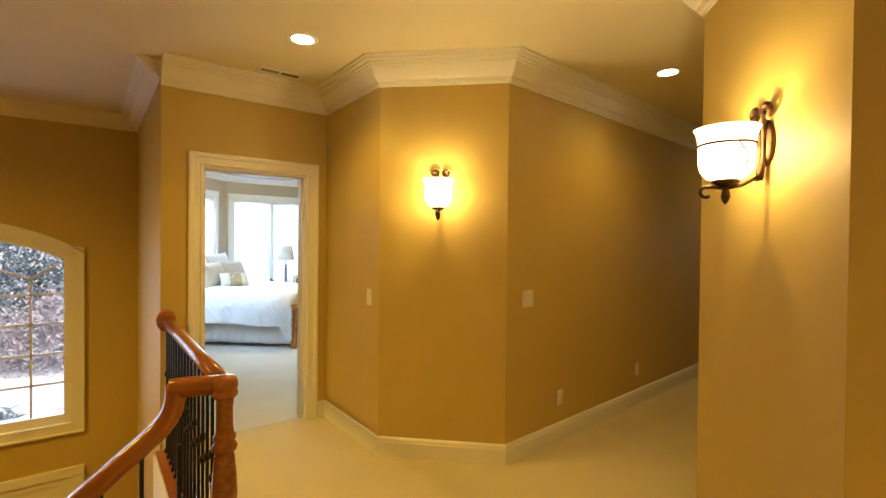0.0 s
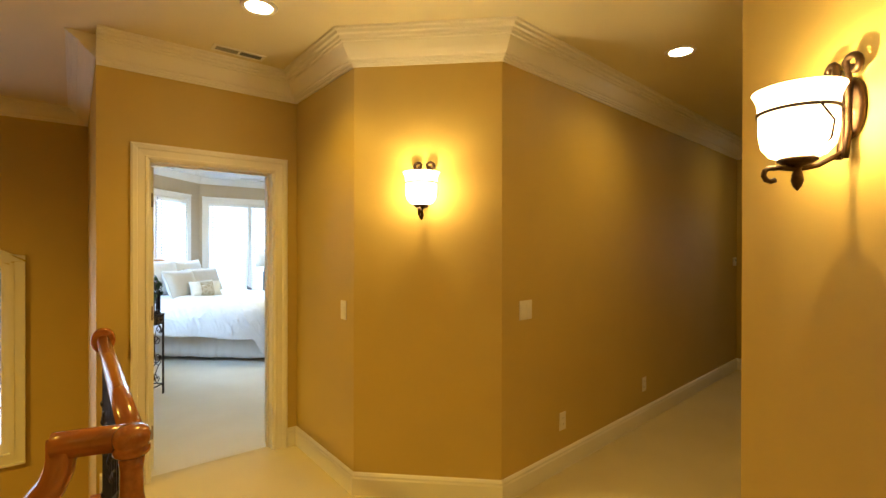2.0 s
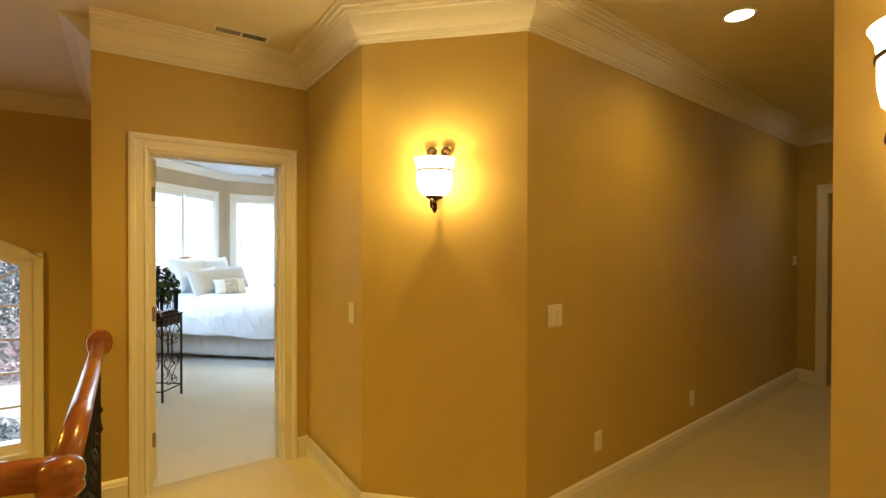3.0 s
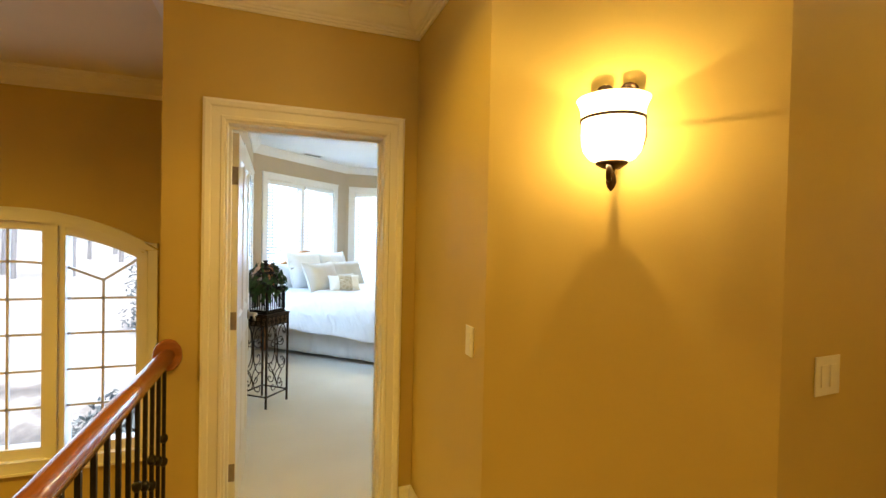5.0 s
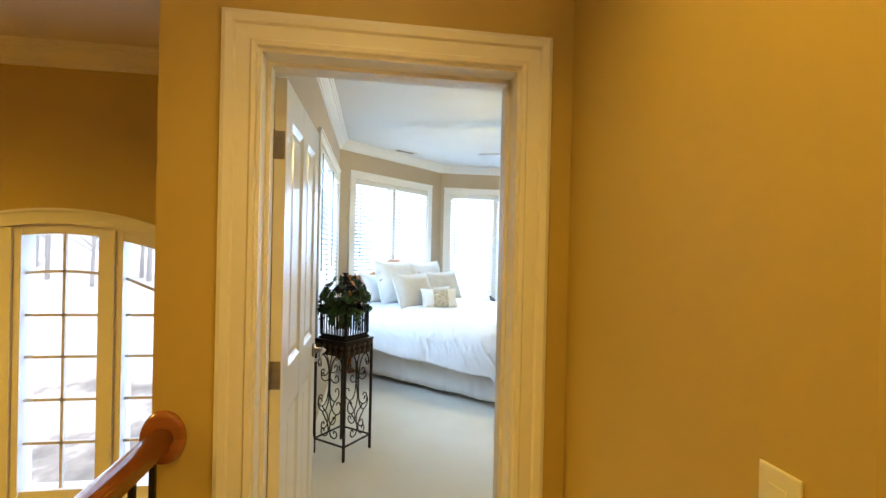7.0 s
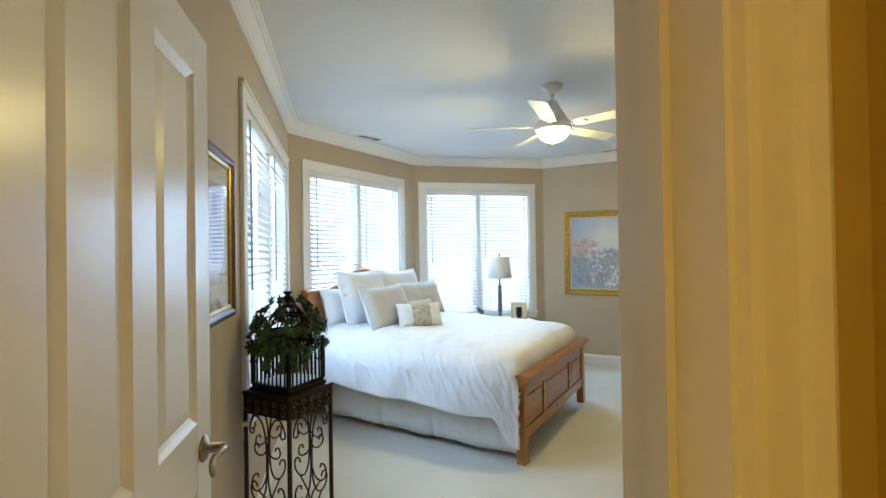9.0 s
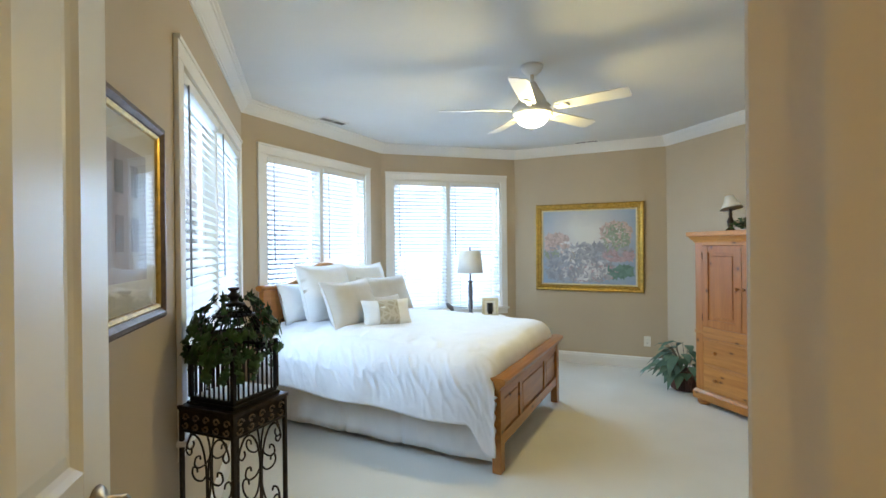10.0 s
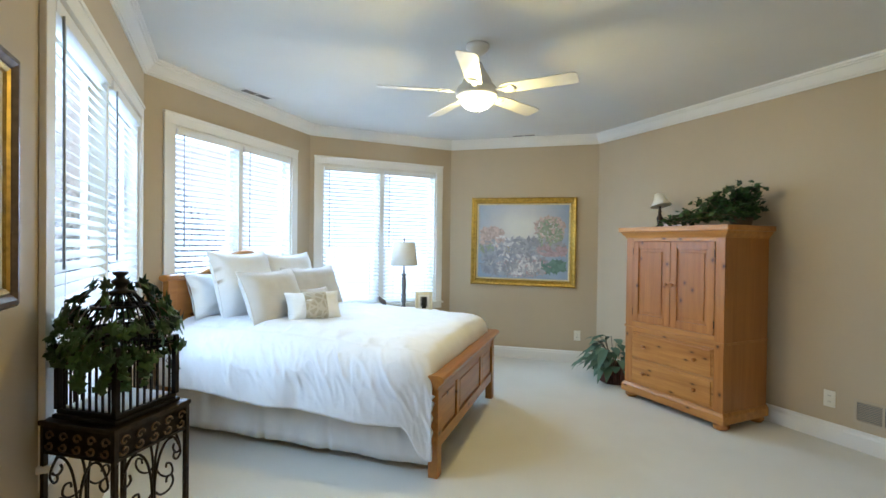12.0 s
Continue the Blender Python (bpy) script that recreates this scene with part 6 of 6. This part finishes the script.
tube(bm, [(0, 0, 0), (0.004, 0, 0.06), (-0.01, 0, 0.085), (-0.03, 0, 0.10), (-0.045, 0, 0.125)], [0.014, 0.008, 0.018, 0.016, 0.006], 8)
tube(bm, [(0.0, 0, 0.06), (0.02, 0, 0.05)], [0.006, 0.003], 6)
part("bird", bm, PEWTER, orn)
part("ornament_foot", lathe(bmesh.new(), [(0.0, 0.0), (0.03, 0.0), (0.028, 0.008), (0.0, 0.012)], 14), PEWTER, orn)


# ---- pictures ----
def picture_frame(top, w, h, prof, material, name="frame"):
    """Mitred frame mouldings: x across, z up, -y towards the room; w and h outside."""
    bm = bmesh.new()
    rows = []
    for cx, cz in ((-1, -1), (1, -1), (1, 1), (-1, 1)):
        rows.append([bm.verts.new((cx * (w / 2 - o), -d, cz * (h / 2 - o))) for o, d in prof])
    for k in range(4):
        a, b = rows[k], rows[(k + 1) % 4]
        for j in range(len(prof) - 1):
            bm.faces.new((a[j], b[j], b[j + 1], a[j + 1]))
    bmesh.ops.recalc_face_normals(bm, faces=bm.faces[:])
    return part(name, bm, material, top)


pd = math.hypot(5.05 - 3.72, 7.82 - 8.97)
PW, PH = 1.245, 1.055
pic = thing("landscape_painting", wall_frame((3.72, 8.97), (5.05, 7.82)) @ pose(0.275 + PW / 2, -0.0005, 1.403, 0, 0.4, 0), "gilt-framed painting of pink blossom and white flowers by water", "painting")
picture_frame(pic, PW, PH, [(0, 0), (0, 0.03), (0.012, 0.038), (0.03, 0.034), (0.042, 0.024), (0.056, 0.026), (0.066, 0.016), (0.07, 0.012)], GOLD)
picture_frame(pic, PW - 0.138, PH - 0.138, [(0, 0.013), (0.004, 0.017), (0.014, 0.015), (0.018, 0.008)], metal("cream_fillet", (0.66, 0.56, 0.34), 0.4, 0.1, 0.4), "inner_fillet")
iw, ih = PW - 0.17, PH - 0.17
m, n, l, b = shader("painted_sky", 0.55, 0, 0.3)
tc = n.new("ShaderNodeTexCoord")
g = n.new("ShaderNodeTexGradient")
g.gradient_type = "SPHERICAL"
mp = n.new("ShaderNodeMapping")
mp.inputs["Location"].default_value = (0.06, 0.0, -0.30)
mp.inputs["Scale"].default_value = (1.6, 1.0, 1.9)
l.new(tc.outputs["Object"], mp.inputs[0])
wob = noise_node(n, l, 5, 5)
l.new(mp.outputs[0], g.inputs[0])
ad = n.new("ShaderNodeMath")
ad.operation = "MULTIPLY_ADD"
l.new(wob.outputs[0], ad.inputs[0])
ad.inputs[1].default_value = 0.35
l.new(g.outputs["Fac"], ad.inputs[2])
r = ramp(n, l, ad.outputs[0], [(0.15, (0.30, 0.38, 0.50)), (0.45, (0.44, 0.48, 0.54)), (0.75, (0.58, 0.57, 0.55)), (1.0, (0.70, 0.68, 0.61))])
l.new(r.outputs[0], b.inputs["Base Color"])
part("canvas", boxed(-iw / 2, -0.008, -ih / 2, iw / 2, -0.004, ih / 2), m, pic)
r3 = random.Random(21)
COLS = {"blossom": (0.52, 0.40, 0.36), "rose": (0.45, 0.33, 0.34), "mauve": (0.34, 0.34, 0.37), "white": (0.60, 0.59, 0.59), "slate": (0.31, 0.33, 0.38), "sage": (0.30, 0.35, 0.26), "teal": (0.14, 0.24, 0.20), "tan": (0.40, 0.31, 0.20)}


def dabs(kind, n, cx, cz, rx, rz, size, spread=1.0):
    """Loose brush strokes of one colour scattered in an ellipse on the canvas."""
    bm = bmesh.new()
    for _ in range(n):
        a, q = r3.uniform(0, 6.3), math.sqrt(r3.random()) * spread
        x, z = cx + rx * q * math.cos(a), cz + rz * q * math.sin(a)
        s, t = size * r3.uniform(0.5, 1.3), r3.uniform(0, 6.3)
        if abs(x) > iw / 2 - s or abs(z) > ih / 2 - s:
            continue
        y = -0.0083 - 0.0012 * r3.random()
        c, sn = math.cos(t) * s, math.sin(t) * s
        bm.faces.new([bm.verts.new((x + u, y, z + v)) for u, v in ((-c, -sn), (sn * 0.45, -c * 0.45), (c, sn), (-sn * 0.45, c * 0.45))])
    part("painted_passage", bm, PAINTS[kind], pic)


PAINTS = {k: leaf_material("oil_" + k, tint(c, 0.8), tint(c, 1.2)) for k, c in COLS.items()}
for kind, k, cx, cz, rx, rz, s in (("blossom", 150, -0.38, 0.05, 0.18, 0.12, 0.026), ("mauve", 170, 0.0, -0.05, 0.5, 0.10, 0.03), ("sage", 150, 0.32, 0.10, 0.14, 0.17, 0.028), ("blossom", 130, 0.32, 0.16, 0.18, 0.15, 0.022), ("rose", 200, 0.36, -0.10, 0.2, 0.06, 0.024), ("slate", 200, -0.3, -0.22, 0.26, 0.18, 0.032), ("teal", 90, 0.38, -0.29, 0.15, 0.06, 0.035), ("mauve", 220, -0.05, -0.28, 0.36, 0.15, 0.032), ("sage", 60, -0.44, -0.08, 0.1, 0.06, 0.025), ("white", 260, -0.08, -0.27, 0.30, 0.13, 0.024), ("white", 120, -0.25, -0.04, 0.14, 0.10, 0.02), ("rose", 110, 0.0, -0.30, 0.34, 0.12, 0.016), ("white", 60, 0.3, 0.1, 0.13, 0.12, 0.012), ("tan", 26, -0.19, -0.10, 0.03, 0.06, 0.02), ("slate", 50, 0.12, -0.06, 0.06, 0.11, 0.02)):
    dabs(kind, int(k * 1.8), cx, cz, rx, rz, s * 1.35)

QW, QH = 0.74, 0.65
pr = thing("framed_print", wall_frame((0.64, 3.80), (0.64, 7.61)) @ pose(5.345 - 3.80 - QW / 2, -0.0005, 1.508), "matted print of an old facade in a bronze and gilt frame", "picture")
picture_frame(pr, QW, QH, [(0, 0), (0, 0.022), (0.008, 0.03), (0.02, 0.031), (0.032, 0.022), (0.036, 0.017)], metal("bronze_frame", (0.13, 0.09, 0.068), 0.42, 0.25, 0.4))
picture_frame(pr, QW - 0.07, QH - 0.07, [(0, 0.018), (0.004, 0.021), (0.014, 0.016), (0.018, 0.009)], GOLD, "gilt_slip")
part("mat_board", boxed(-QW / 2 + 0.05, -0.009, -QH / 2 + 0.05, QW / 2 - 0.05, -0.004, QH / 2 - 0.05), paint("mat_cream", (0.62, 0.58, 0.47), 0.7, 0.03), pr)
part("print", boxed(-QW / 2 + 0.15, -0.0105, -QH / 2 + 0.14, QW / 2 - 0.15, -0.009, QH / 2 - 0.13), paint("print_mauve", (0.30, 0.24, 0.21), 0.5, 0.35, 20), pr, "faded mauve print of a facade")
for x in (-0.12, 0.0, 0.12):
    part("printed_window", boxed(x - 0.03, -0.0112, 0.06, x + 0.03, -0.0106, 0.15), paint("print_dark", (0.10, 0.085, 0.085), 0.5, 0.4, 30), pr)
    part("printed_window", boxed(x - 0.03, -0.0112, -0.10, x + 0.03, -0.0106, 0.0), paint("print_dark2", (0.13, 0.10, 0.10), 0.5, 0.4, 30), pr)
part("picture_glass", boxed(-QW / 2 + 0.05, -0.0145, -QH / 2 + 0.05, QW / 2 - 0.05, -0.0125, QH / 2 - 0.05), GLASS, pr).visible_shadow = False
